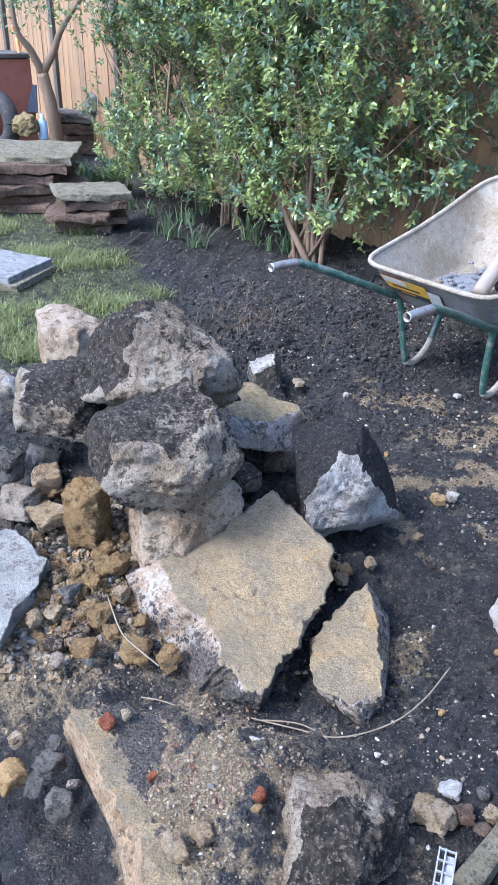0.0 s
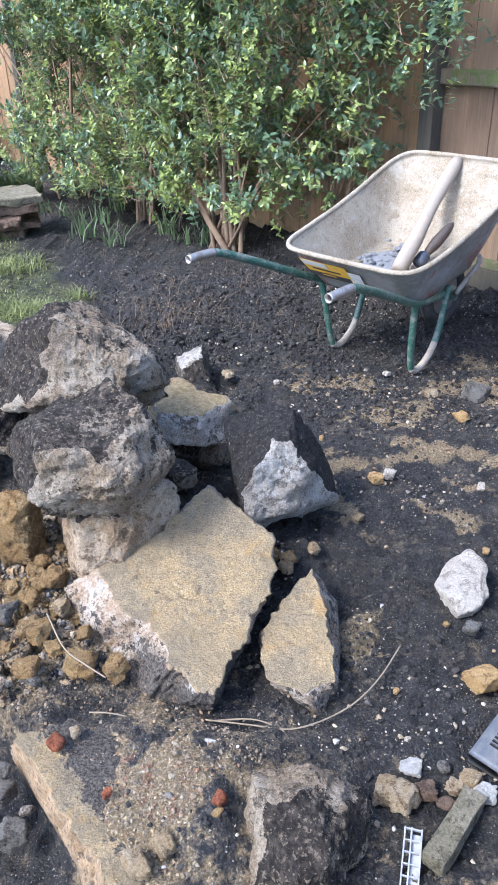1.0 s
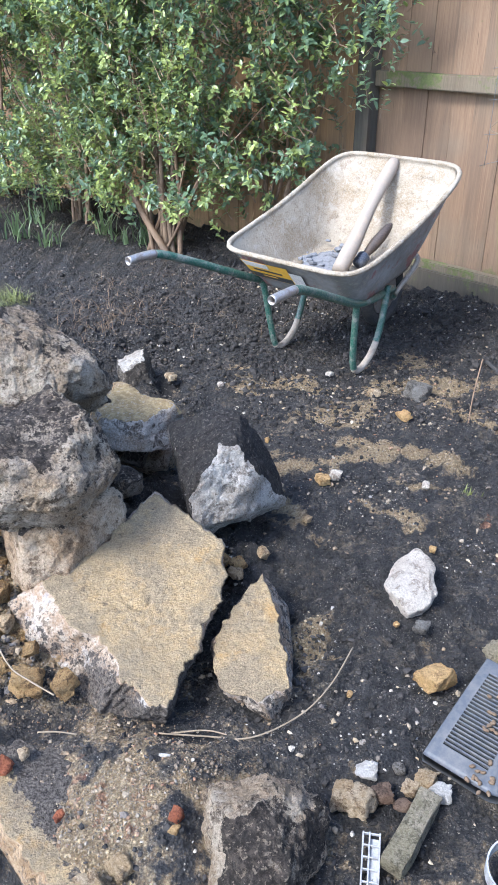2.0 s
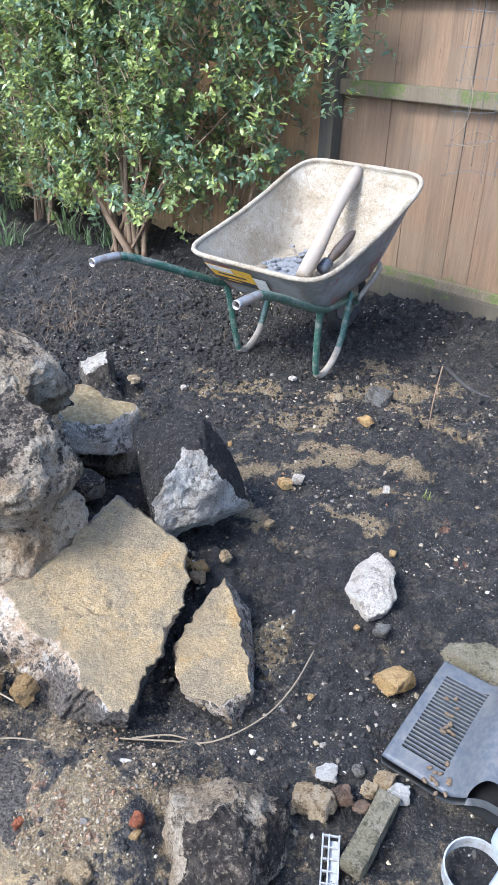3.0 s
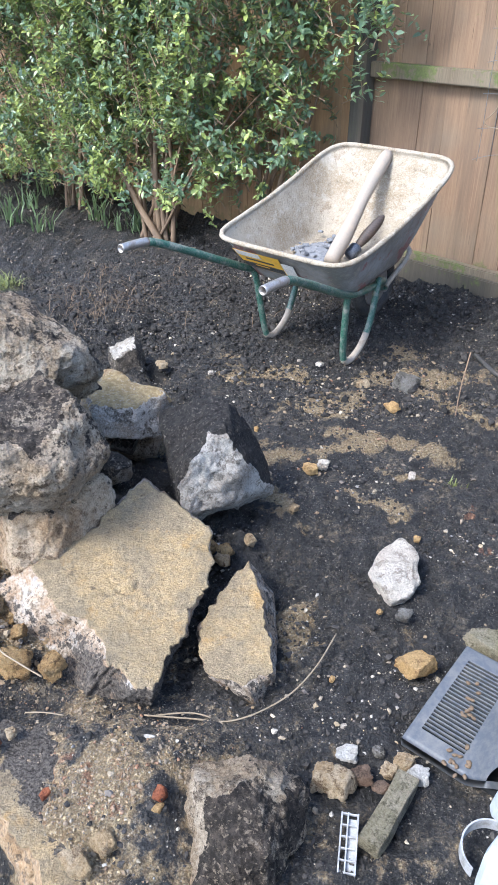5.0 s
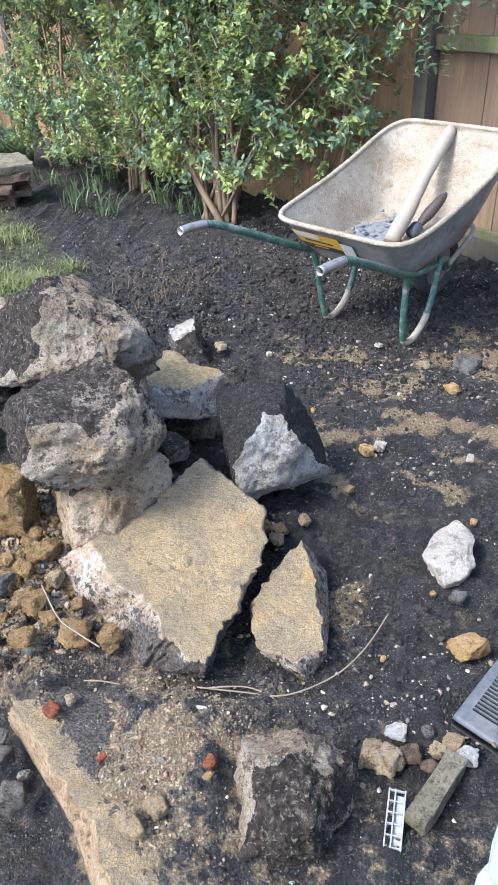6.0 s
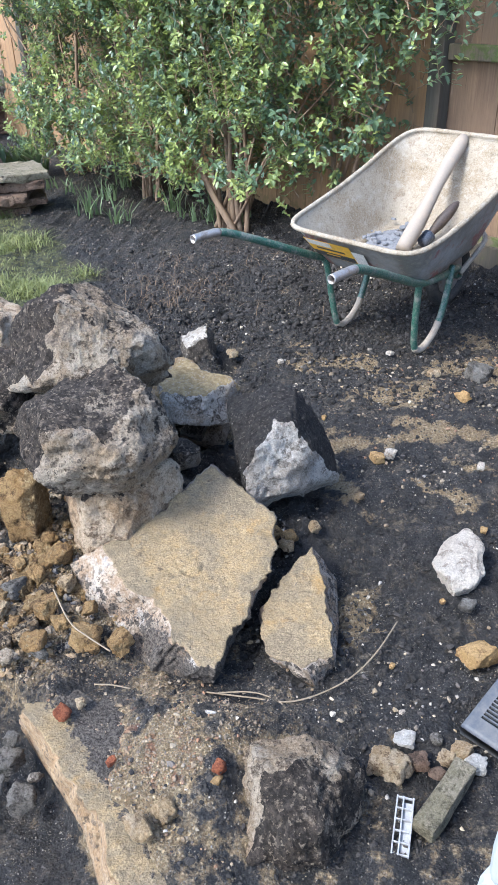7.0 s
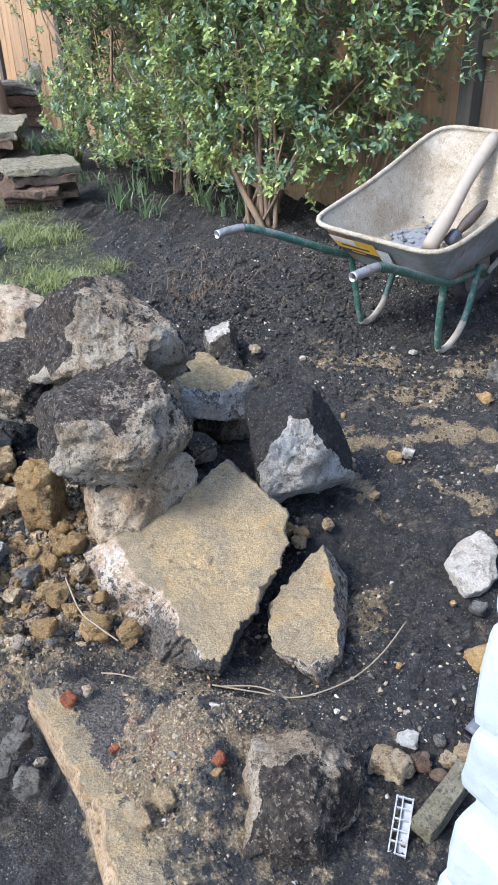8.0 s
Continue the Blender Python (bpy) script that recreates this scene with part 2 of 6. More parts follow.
def m_slab_top(name, pale, tan, blue):
    m = Tree(name)
    co = m.shifted()
    big, mid, fine, tiny = m.noise(6, 6, 0.7, co), m.noise(38, 6, 0.72, co), m.noise(150, 3, 0.7, co), m.noise(420, 2, 0.6, co)
    fc = m.ramp(fine, (0.38, 0.0), (0.62, 1.0))
    tc = m.ramp(tiny, (0.36, 0.0), (0.64, 1.0))
    top = m.mix(m.ramp(big, (0.46, 0.0), (0.55, 1.0)), (0.22, 0.185, 0.135), (0.46, 0.335, 0.165))
    top = m.mix(m.ramp(mid, (0.48, 0.0), (0.57, 0.55)), top, (0.47, 0.385, 0.25))
    top = m.mix(0.30, top, m.mix(fc, (0.12, 0.09, 0.06), (0.54, 0.45, 0.31)))
    grain = m.noise(260, 3, 0.75, co)
    clump = m.noise(75, 4, 0.7, co)
    top = m.mix(m.ramp(grain, (0.40, 0.6), (0.50, 0.0)), top, (0.115, 0.088, 0.058))
    top = m.mix(m.ramp(grain, (0.54, 0.0), (0.64, 0.55)), top, (0.60, 0.49, 0.33))
    top = m.mix(m.ramp(clump, (0.36, 0.5), (0.46, 0.0)), top, (0.14, 0.108, 0.072))
    top = m.mix(0.15, top, m.mix(tc, (0.09, 0.07, 0.048), (0.60, 0.52, 0.38)))
    top = m.mix(m.ramp(m.noise(9, 6, 0.75, co), (0.58, 0.0), (0.68, 0.55)), top, (0.46, 0.28, 0.09))
    top = m.mix(m.ramp(m.noise(13, 7, 0.78, co), (0.34, 0.8), (0.41, 0.0)), top, (0.09, 0.072, 0.055))
    side = m.mix(m.ramp(m.noise(11, 7, 0.75, co), (0.43, 0.0), (0.58, 1.0)), tan, pale)
    side = m.mix(m.ramp(mid, (0.40, 0.85), (0.47, 0.0)), side, (0.07, 0.052, 0.038))
    side = m.mix(m.ramp(m.noise(16, 5, 0.65, co), (0.54, 0.0), (0.66, blue)), side, (0.44, 0.46, 0.48))
    side = m.mix(0.25, side, m.mix(fc, (0.06, 0.045, 0.035), (0.54, 0.47, 0.38)))
    top = m.mix(m.ramp(m.noise(4.2, 5, 0.65, co), (0.44, 0.5), (0.56, 0.0)), top, (0.19, 0.165, 0.125))
    top = m.mix(1.0, top, (0.74, 0.68, 0.58), "MULTIPLY")
    side = m.mix(1.0, side, (0.88, 0.82, 0.74), "MULTIPLY")
    col = m.mix(m.ramp(m.attr("broken"), (0.4, 0.0), (0.6, 1.0)), top, side)
    dirt = m.math("ADD", m.attr("soil"), m.math("MULTIPLY", m.math("SUBTRACT", mid, 0.5), 2.8))
    col = m.mix(m.ramp(dirt, (0.42, 0.0), (0.56, 0.95)), col, m.mix(fc, (0.014, 0.0115, 0.010), (0.10, 0.085, 0.07)))
    h = m.math("ADD", m.math("MULTIPLY", mid, 0.7), m.math("ADD", m.math("MULTIPLY", fine, 0.4), m.math("MULTIPLY", grain, 0.3)))
    return m.done(col, 0.92, h, 1.0, 0.012, spec=0.25)


def m_pebbles(name, *cols, over=(0.09, 0.078, 0.064)):
    m = Tree(name)
    fine = m.noise(160, 3, 0.6)
    r = m.rand(True)
    stops = [((i + 0.5) / len(cols), c) for i, c in enumerate(cols)]
    col = m.ramp(r, *stops)
    col = m.mix(m.math("MULTIPLY", m.ramp(fine, (0.4, 0.0), (0.62, 1.0)), 0.5), col, over)
    return m.done(col, 0.9, fine, 0.5, 0.004)


def m_wood(name, light, dark, moss=0.0, grain=9.0):
    """Softwood boards, grain along z."""
    m = Tree(name)
    co = m.shifted()
    st = m.t.nodes.new("ShaderNodeMapping")
    m.put(st.inputs["Vector"], co)
    st.inputs["Scale"].default_value = (grain, grain, 0.35)
    g = m.noise(9, 5, 0.65, st.outputs[0], 0.6)
    big = m.noise(2.2, 3, 0.5, co)
    col = m.mix(m.ramp(g, (0.25, 0.0), (0.75, 1.0)), dark, light)
    col = m.mix(m.math("MULTIPLY", m.rand(), 0.35), col, dark)
    knot = m.cells(5.5, st.outputs[0])
    col = m.mix(m.ramp(knot, (0.04, 0.9), (0.13, 0.0)), col, (0.06, 0.035, 0.02))
    fib = m.t.nodes.new("ShaderNodeMapping")
    m.put(fib.inputs["Vector"], co)
    fib.inputs["Scale"].default_value = (grain * 5, grain * 5, 1.1)
    col = m.mix(m.ramp(m.noise(9, 3, 0.6, fib.outputs[0], 0.3), (0.38, 0.5), (0.52, 0.0)), col, dark)
    col = m.mix(m.ramp(m.noise(1.1, 4, 0.6, st.outputs[0]), (0.50, 0.0), (0.66, 0.45)), col, (0.10, 0.07, 0.045))
    col = m.mix(m.ramp(big, (0.5, 0.0), (0.72, 0.45)), col, (0.16, 0.13, 0.09))
    if moss:
        mm = m.math("ADD", m.attr("moss"), m.math("MULTIPLY", m.math("SUBTRACT", m.noise(18, 5, 0.65, co), 0.5), 1.7))
        col = m.mix(m.ramp(mm, (0.45, 0.0), (0.66, moss)), col, m.mix(m.noise(60, 3, 0.6, co), (0.04, 0.052, 0.018), (0.145, 0.168, 0.042)))
    return m.done(col, 0.78, g, 0.35, 0.004)


def m_leaf(name, deep, mid, fresh, gloss=0.38):
    m = Tree(name)
    r = m.rand(True)
    col = m.ramp(r, (0.0, deep), (0.45, mid), (0.78, mid), (0.95, fresh))
    col = m.mix(m.ramp(m.attr("tip"), (0.35, 0.0), (0.9, 0.85)), col, fresh)
    col = m.mix(m.math("MULTIPLY", m.noise(60, 2), 0.3), col, deep)
    out = m.done(col, gloss, spec=0.5)
    tr = m.node("ShaderNodeBsdfTranslucent", Color=m.mix(0.4, col, fresh))
    ms = m.node("ShaderNodeMixShader", Fac=0.32)
    m.t.links.new(m.bsdf.outputs[0], ms.inputs[1])
    m.t.links.new(tr.outputs[0], ms.inputs[2])
    m.t.links.new(ms.outputs[0], m.t.nodes["Material Output"].inputs[0])
    return out


def m_plain(name, col, rough=0.6, metal=0.0, wear=(0.2, 0.2, 0.2), amount=0.3, scale=20, bump=0.2, thr=0.55):
    """Paint, plastic or metal with grime and scuffs."""
    m = Tree(name)
    co = m.shifted()
    n = m.noise(scale, 6, 0.68, co)
    f = m.noise(scale * 7, 3, 0.6, co)
    c = m.mix(m.math("MULTIPLY", m.ramp(n, (thr - 0.05, 0.0), (thr + 0.12, 1.0)), amount), col, wear)
    c = m.mix(m.math("MULTIPLY", m.ramp(f, (0.4, 0.0), (0.62, 1.0)), 0.3), c, wear)
    return m.done(c, m.ramp(n, (0.3, max(rough - 0.12, 0.05)), (0.7, min(rough + 0.15, 1.0))), m.math("ADD", n, f), bump, 0.004, metal)


def m_tray():
    """Steel caked with dried cement, rust-brown where it wore thin."""
    m = Tree("cement_stained_steel")
    big, mid, fine = m.noise(4.5, 6, 0.7), m.noise(24, 7, 0.72), m.noise(130, 4, 0.7)
    col = m.mix(m.ramp(big, (0.40, 0.0), (0.60, 1.0)), (0.215, 0.165, 0.105), (0.315, 0.268, 0.20))
    col = m.mix(m.ramp(mid, (0.54, 0.0), (0.62, 0.6)), col, (0.36, 0.325, 0.27))
    col = m.mix(m.ramp(m.noise(9, 7, 0.75), (0.56, 0.0), (0.66, 0.65)), col, (0.15, 0.098, 0.055))
    col = m.mix(m.ramp(mid, (0.36, 0.6), (0.45, 0.0)), col, (0.12, 0.09, 0.06))
    col = m.mix(m.math("MULTIPLY", m.ramp(fine, (0.42, 0.0), (0.60, 1.0)), 0.35), col, (0.40, 0.36, 0.29))
    return m.done(col, 0.9, m.math("ADD", m.math("MULTIPLY", mid, 0.8), m.math("MULTIPLY", fine, 0.5)), 0.8, 0.012, spec=0.3)


def m_tray_outside():
    """Grey paint, scuffed and muddy, with the remains of red lettering."""
    m = Tree("scuffed_steel")
    big, mid = m.noise(5, 6, 0.7), m.noise(26, 6, 0.7)
    col = m.mix(m.ramp(big, (0.42, 0.0), (0.58, 1.0)), (0.17, 0.158, 0.14), (0.27, 0.262, 0.25))
    col = m.mix(m.ramp(m.noise(7, 4, 0.6), (0.57, 0.0), (0.62, 0.7)), col, (0.22, 0.055, 0.045))
    col = m.mix(m.ramp(mid, (0.54, 0.0), (0.64, 0.6)), col, (0.33, 0.29, 0.23))
    return m.done(col, m.ramp(mid, (0.3, 0.4), (0.7, 0.75)), mid, 0.3, 0.004, 0.0, 0.4)


M_GROUND = m_ground()
M_BOULDER = m_rock("old_concrete", (0.66, 0.59, 0.49), (0.40, 0.31, 0.21), (0.075, 0.055, 0.04), 1.0, 0.35, stain=0.3)
M_BLACKTOP = m_rock("black_topped_concrete", (0.76, 0.75, 0.74), (0.50, 0.45, 0.40), (0.16, 0.14, 0.12), 1.15, 0.7, 0.5, ((0.006, 0.005, 0.0045), (0.04, 0.033, 0.028), (0.13, 0.11, 0.09)))
M_BLUE = m_rock("pale_broken_concrete", (0.72, 0.69, 0.64), (0.46, 0.38, 0.29), (0.075, 0.06, 0.048), 1.0, 0.6)
M_PINK = m_rock("tan_broken_concrete", (0.76, 0.65, 0.51), (0.52, 0.38, 0.25), (0.17, 0.115, 0.075), 1.0, 0.12, stain=0.45)
M_TAN = m_rock("tan_stone", (0.66, 0.56, 0.41), (0.50, 0.37, 0.21), (0.15, 0.095, 0.05), 0.9, 0.0)
M_YELLOWTOP = m_rock("yellow_topped_stone", (0.78, 0.75, 0.71), (0.46, 0.37, 0.28), (0.10, 0.08, 0.06), 1.1, 0.25, 0.5, ((0.36, 0.25, 0.115), (0.58, 0.43, 0.21), (0.6, 0.5, 0.36)))
M_ORANGE = m_rock("yellow_sandstone", (0.54, 0.38, 0.185), (0.38, 0.24, 0.10), (0.10, 0.06, 0.03), 0.9, 0.0, 0.3, ((0.21, 0.135, 0.06), (0.42, 0.29, 0.135), (0.52, 0.40, 0.22)))
M_GREY = m_rock("grey_stone", (0.30, 0.29, 0.275), (0.18, 0.17, 0.155), (0.05, 0.046, 0.04), 0.8, 0.3)
M_WHITE = m_rock("white_stone", (0.82, 0.79, 0.74), (0.68, 0.63, 0.57), (0.32, 0.27, 0.23), 0.5, 0.0, 0.3)
M_HONEY = m_rock("honey_sandstone", (0.72, 0.51, 0.25), (0.60, 0.40, 0.17), (0.30, 0.19, 0.09), 0.5, 0.0, 0.3)
M_WHITETOP = m_rock("white_topped_stone", (0.78, 0.76, 0.72), (0.42, 0.38, 0.33), (0.20, 0.17, 0.14), 1.0, 0.3, 0.4, ((0.045, 0.036, 0.028), (0.13, 0.105, 0.08), (0.30, 0.25, 0.18)))
M_PLASTER = m_rock("white_plaster", (0.82, 0.82, 0.82), (0.72, 0.72, 0.72), (0.5, 0.48, 0.45), 0.4, 0.0, 0.2)
M_BRICK = m_rock("orange_brick", (0.46, 0.17, 0.085), (0.36, 0.11, 0.05), (0.18, 0.06, 0.035), 0.6, 0.0, 0.3)
M_PAVER = m_rock("mossy_paving", (0.44, 0.40, 0.32), (0.30, 0.28, 0.19), (0.11, 0.10, 0.065), 0.7, 0.0)
M_RUST = m_rock("reddish_paving", (0.30, 0.22, 0.17), (0.22, 0.145, 0.105), (0.08, 0.055, 0.04), 0.6, 0.0)
M_SLAB = m_slab_top("cement_face", (0.47, 0.425, 0.37), (0.28, 0.195, 0.125), 0.8)
M_OLDSLAB = m_slab_top("old_sandy_concrete", (0.44, 0.33, 0.205), (0.30, 0.19, 0.09), 0.15)
M_GRIT = m_pebbles("mixed_grit", (0.05, 0.045, 0.04), (0.12, 0.10, 0.085), (0.36, 0.27, 0.15), (0.48, 0.41, 0.30), (0.42, 0.38, 0.32), (0.20, 0.19, 0.18), (0.30, 0.24, 0.16))
M_CLOD = m_pebbles("soil_clods", (0.011, 0.0095, 0.008), (0.022, 0.019, 0.0165), (0.042, 0.036, 0.031), over=(0.03, 0.026, 0.022))
M_SANDGRIT = m_pebbles("sandy_grit", (0.21, 0.145, 0.08), (0.26, 0.195, 0.12), (0.18, 0.13, 0.085), (0.30, 0.245, 0.17), (0.10, 0.078, 0.058), (0.22, 0.16, 0.095), (0.25, 0.12, 0.06), (0.22, 0.175, 0.115), (0.29, 0.23, 0.15), (0.15, 0.105, 0.06))
M_HEAPGRIT = m_pebbles("heap_rubble", (0.20, 0.13, 0.06), (0.30, 0.20, 0.095), (0.13, 0.09, 0.05), (0.26, 0.18, 0.10), (0.09, 0.075, 0.06), (0.36, 0.28, 0.18), (0.17, 0.15, 0.13))
M_FENCE = m_wood("fence_wood", (0.265, 0.17, 0.098), (0.13, 0.082, 0.05), 0.6)
M_FAIRFENCE = m_wood("orange_fence_wood", (0.42, 0.26, 0.125), (0.24, 0.14, 0.07), 0.4)
M_RAIL = m_wood("mossy_rail", (0.20, 0.155, 0.10), (0.10, 0.08, 0.052), 0.9)
M_POST = m_wood("weathered_post", (0.10, 0.088, 0.066), (0.05, 0.044, 0.034), 0.3)
M_GRAVELBOARD = m_wood("damp_gravel_board", (0.13, 0.105, 0.07), (0.06, 0.05, 0.035), 0.8)
M_BARK = m_wood("bark", (0.30, 0.195, 0.115), (0.15, 0.10, 0.062), 0.0, 3)
M_LEAF = m_leaf("privet_leaf", (0.06, 0.098, 0.064), (0.125, 0.185, 0.095), (0.38, 0.43, 0.11), 0.32)
M_BLADE = m_leaf("grass_blade", (0.09, 0.105, 0.036), (0.185, 0.205, 0.064), (0.42, 0.42, 0.16), 0.6)
M_SPEAR = m_leaf("bulb_leaf", (0.08, 0.12, 0.06), (0.15, 0.205, 0.095), (0.27, 0.33, 0.14), 0.4)
M_STRAW = m_plain("dry_stem", (0.21, 0.165, 0.11), 0.8, wear=(0.2, 0.14, 0.08))
M_ROOT = m_plain("dry_root", (0.115, 0.075, 0.045), 0.85, wear=(0.20, 0.15, 0.09))
M_TRAY = m_tray()
M_TRAYOUT = m_tray_outside()
M_GREEN = m_plain("green_paint", (0.009, 0.075, 0.048), 0.38, 0.0, (0.30, 0.27, 0.23), 0.8, 22, 0.25, 0.56)
M_BARE = m_plain("bare_steel", (0.42, 0.39, 0.36), 0.45, 0.75, (0.22, 0.16, 0.11), 0.7, 25)
M_MUDDY = m_plain("muddy_steel", (0.36, 0.30, 0.23), 0.85, 0.0, (0.18, 0.14, 0.10), 0.7, 25)
M_RUBBER = m_plain("black_rubber", (0.02, 0.02, 0.02), 0.75, 0.0, (0.12, 0.10, 0.08), 0.5, 18)
M_CEMENT = m_plain("dried_mortar", (0.19, 0.19, 0.195), 0.95, 0.0, (0.10, 0.10, 0.10), 0.8, 45, 0.8)
M_HAFT = m_plain("ash_handle", (0.25, 0.21, 0.165), 0.75, 0.0, (0.32, 0.25, 0.18), 0.7, 16, 0.3)
M_HAMMERGRIP = m_plain("dark_oiled_wood", (0.035, 0.026, 0.022), 0.6, 0.0, (0.10, 0.07, 0.05), 0.6, 18)
M_GREYPLASTIC = m_plain("grey_plastic", (0.066, 0.071, 0.08), 0.55, 0.0, (0.17, 0.155, 0.135), 0.5, 10, 0.12, 0.56)
# near-black colour for the sheet that stands in for shade under the grille
M_GRILLESHADE = m_plain("grille_shade_black", (0.008, 0.008, 0.009), 0.9, 0.0, (0.01, 0.01, 0.01))
M_WHITEPLASTIC = m_plain("white_plastic", (0.33, 0.33, 0.33), 0.4, 0.0, (0.16, 0.14, 0.12), 0.75, 40)
M_PAINTWALL = m_plain("white_masonry_paint", (0.335, 0.35, 0.35), 0.7, 0.0, (0.26, 0.265, 0.25), 0.35, 14, 0.35)
M_YELLOW = m_plain("yellow_sticker", (0.75, 0.42, 0.02), 0.4, 0.0, (0.4, 0.3, 0.15), 0.4, 30)
M_STICKERBLACK = m_plain("black_print", (0.02, 0.02, 0.02), 0.4)
M_STICKERWHITE = m_plain("white_print", (0.72, 0.68, 0.62), 0.5)
M_WIRE = m_plain("galvanised_wire", (0.13, 0.13, 0.13), 0.5, 0.6)
M_SHED = m_plain("red_brown_board", (0.30, 0.11, 0.07), 0.6, 0.0, (0.2, 0.08, 0.05), 0.5, 8)
M_TOOLORANGE = m_plain("orange_handle", (0.75, 0.26, 0.05), 0.45)
M_BLUEBLACK = m_plain("dark_blue_steel", (0.035, 0.045, 0.065), 0.5, 0.3)
M_BAG = m_plain("yellow_sacking", (0.16, 0.12, 0.05), 0.8, 0.0, (0.2, 0.13, 0.04), 0.6, 14, 0.8)
M_BOTTLE = m_plain("pale_blue_plastic", (0.45, 0.56, 0.66), 0.35)

# ---- the ground ----
F0, FD, FN = np.array([0.699, 4.836]), np.array([0.757, -0.6533]), np.array([-0.6533, -0.757])   # the fence's line and the side that faces the garden


def blob(x, y, cx, cy, rx, ry, turn=0.0):
    c, s = math.cos(radians(turn)), math.sin(radians(turn))
    u, v = (x - cx) * c + (y - cy) * s, -(x - cx) * s + (y - cy) * c
    return np.exp(-((u / rx) ** 2 + (v / ry) ** 2))


def grass_mask(x, y):
    """1 on the lawn, which ends in a ragged edge at the dug bed."""
    w = 0.10 * vnoise(np.stack([x * 4, y * 4, 0 * x], 1), 5) + 0.05 * vnoise(np.stack([x * 13, y * 13, 0 * x], 1), 6)
    edge = -1.72 - 0.88 * np.maximum(y - 4.45, 0) - 0.10 * np.maximum(4.45 - y, 0)          # the bed's edge runs away to the left
    far = smooth(-0.10, 0.10, edge - x + w)
    near = smooth(-0.12, 0.12, y - 3.05 + w + 0.25 * (x + 2.0))
    return far * near


def ground_z(x, y, fine=True):
    x, y = np.atleast_1d(np.asarray(x, float)), np.atleast_1d(np.asarray(y, float))
    p = np.stack([x, y, 0 * x], 1)
    near = np.exp(-(np.hypot(x, y - 2.5) / 9) ** 4)
    g = grass_mask(x, y)
    z = 0.018 * fnoise(p * 1.6, 3, 1) * near
    z += 0.26 * blob(x, y, -1.0, 2.12, 0.42, 0.36)
    z += 0.07 * blob(x, y, -0.85, 1.50, 0.32, 0.22)
    z += 0.055 * blob(x, y, -0.28, 0.98, 0.26, 0.22)
    z += 0.07 * blob(x, y, -1.05, 4.35, 0.5, 0.35, 30) + 0.05 * blob(x, y, -0.5, 4.6, 0.4, 0.3)
    off = (x - F0[0]) * FN[0] + (y - F0[1]) * FN[1]
    z += 0.05 * np.exp(-(off / 0.7) ** 2)
    cut = (x + 0.735) * 0.70 + (y - 1.10) * 0.714          # below zero on the dug-out side of the near slab
    z -= 0.19 * smooth(0.03, -0.02, cut) * smooth(1.32, 1.05, y) * smooth(-1.6, -1.1, x) * smooth(-0.28, -0.42, x)
    z += 0.05 * smooth(0.03, 0.08, cut) * smooth(1.26, 1.16, y) * smooth(-0.05, -0.25, x) * smooth(0.45, 0.6, y)
    if fine:
        r = (1 - 0.6 * g) * near
        rough = 0.6 + 0.8 * smooth(-0.3, 0.4, vnoise(p * 1.1, 31))
        z += r * rough * (0.026 * fnoise(p * 8, 2, 11) - 0.022 * np.abs(vnoise(p * 18, 21)) + 0.016 * np.abs(vnoise(p * 40, 23)) + 0.008 * vnoise(p * 80, 24))
    return z


def gz(x, y):
    return float(ground_z(x, y)[0])


def axis(lo, hi, step, far):
    a = list(np.arange(lo, hi + step / 2, step))
    s, q = step, a[-1]
    while q < far:
        s *= 1.22
        q += s
        a.append(q)
    s, q = step, a[0]
    while q > -far:
        s *= 1.22
        q -= s
        a.insert(0, q)
    return np.array(a)


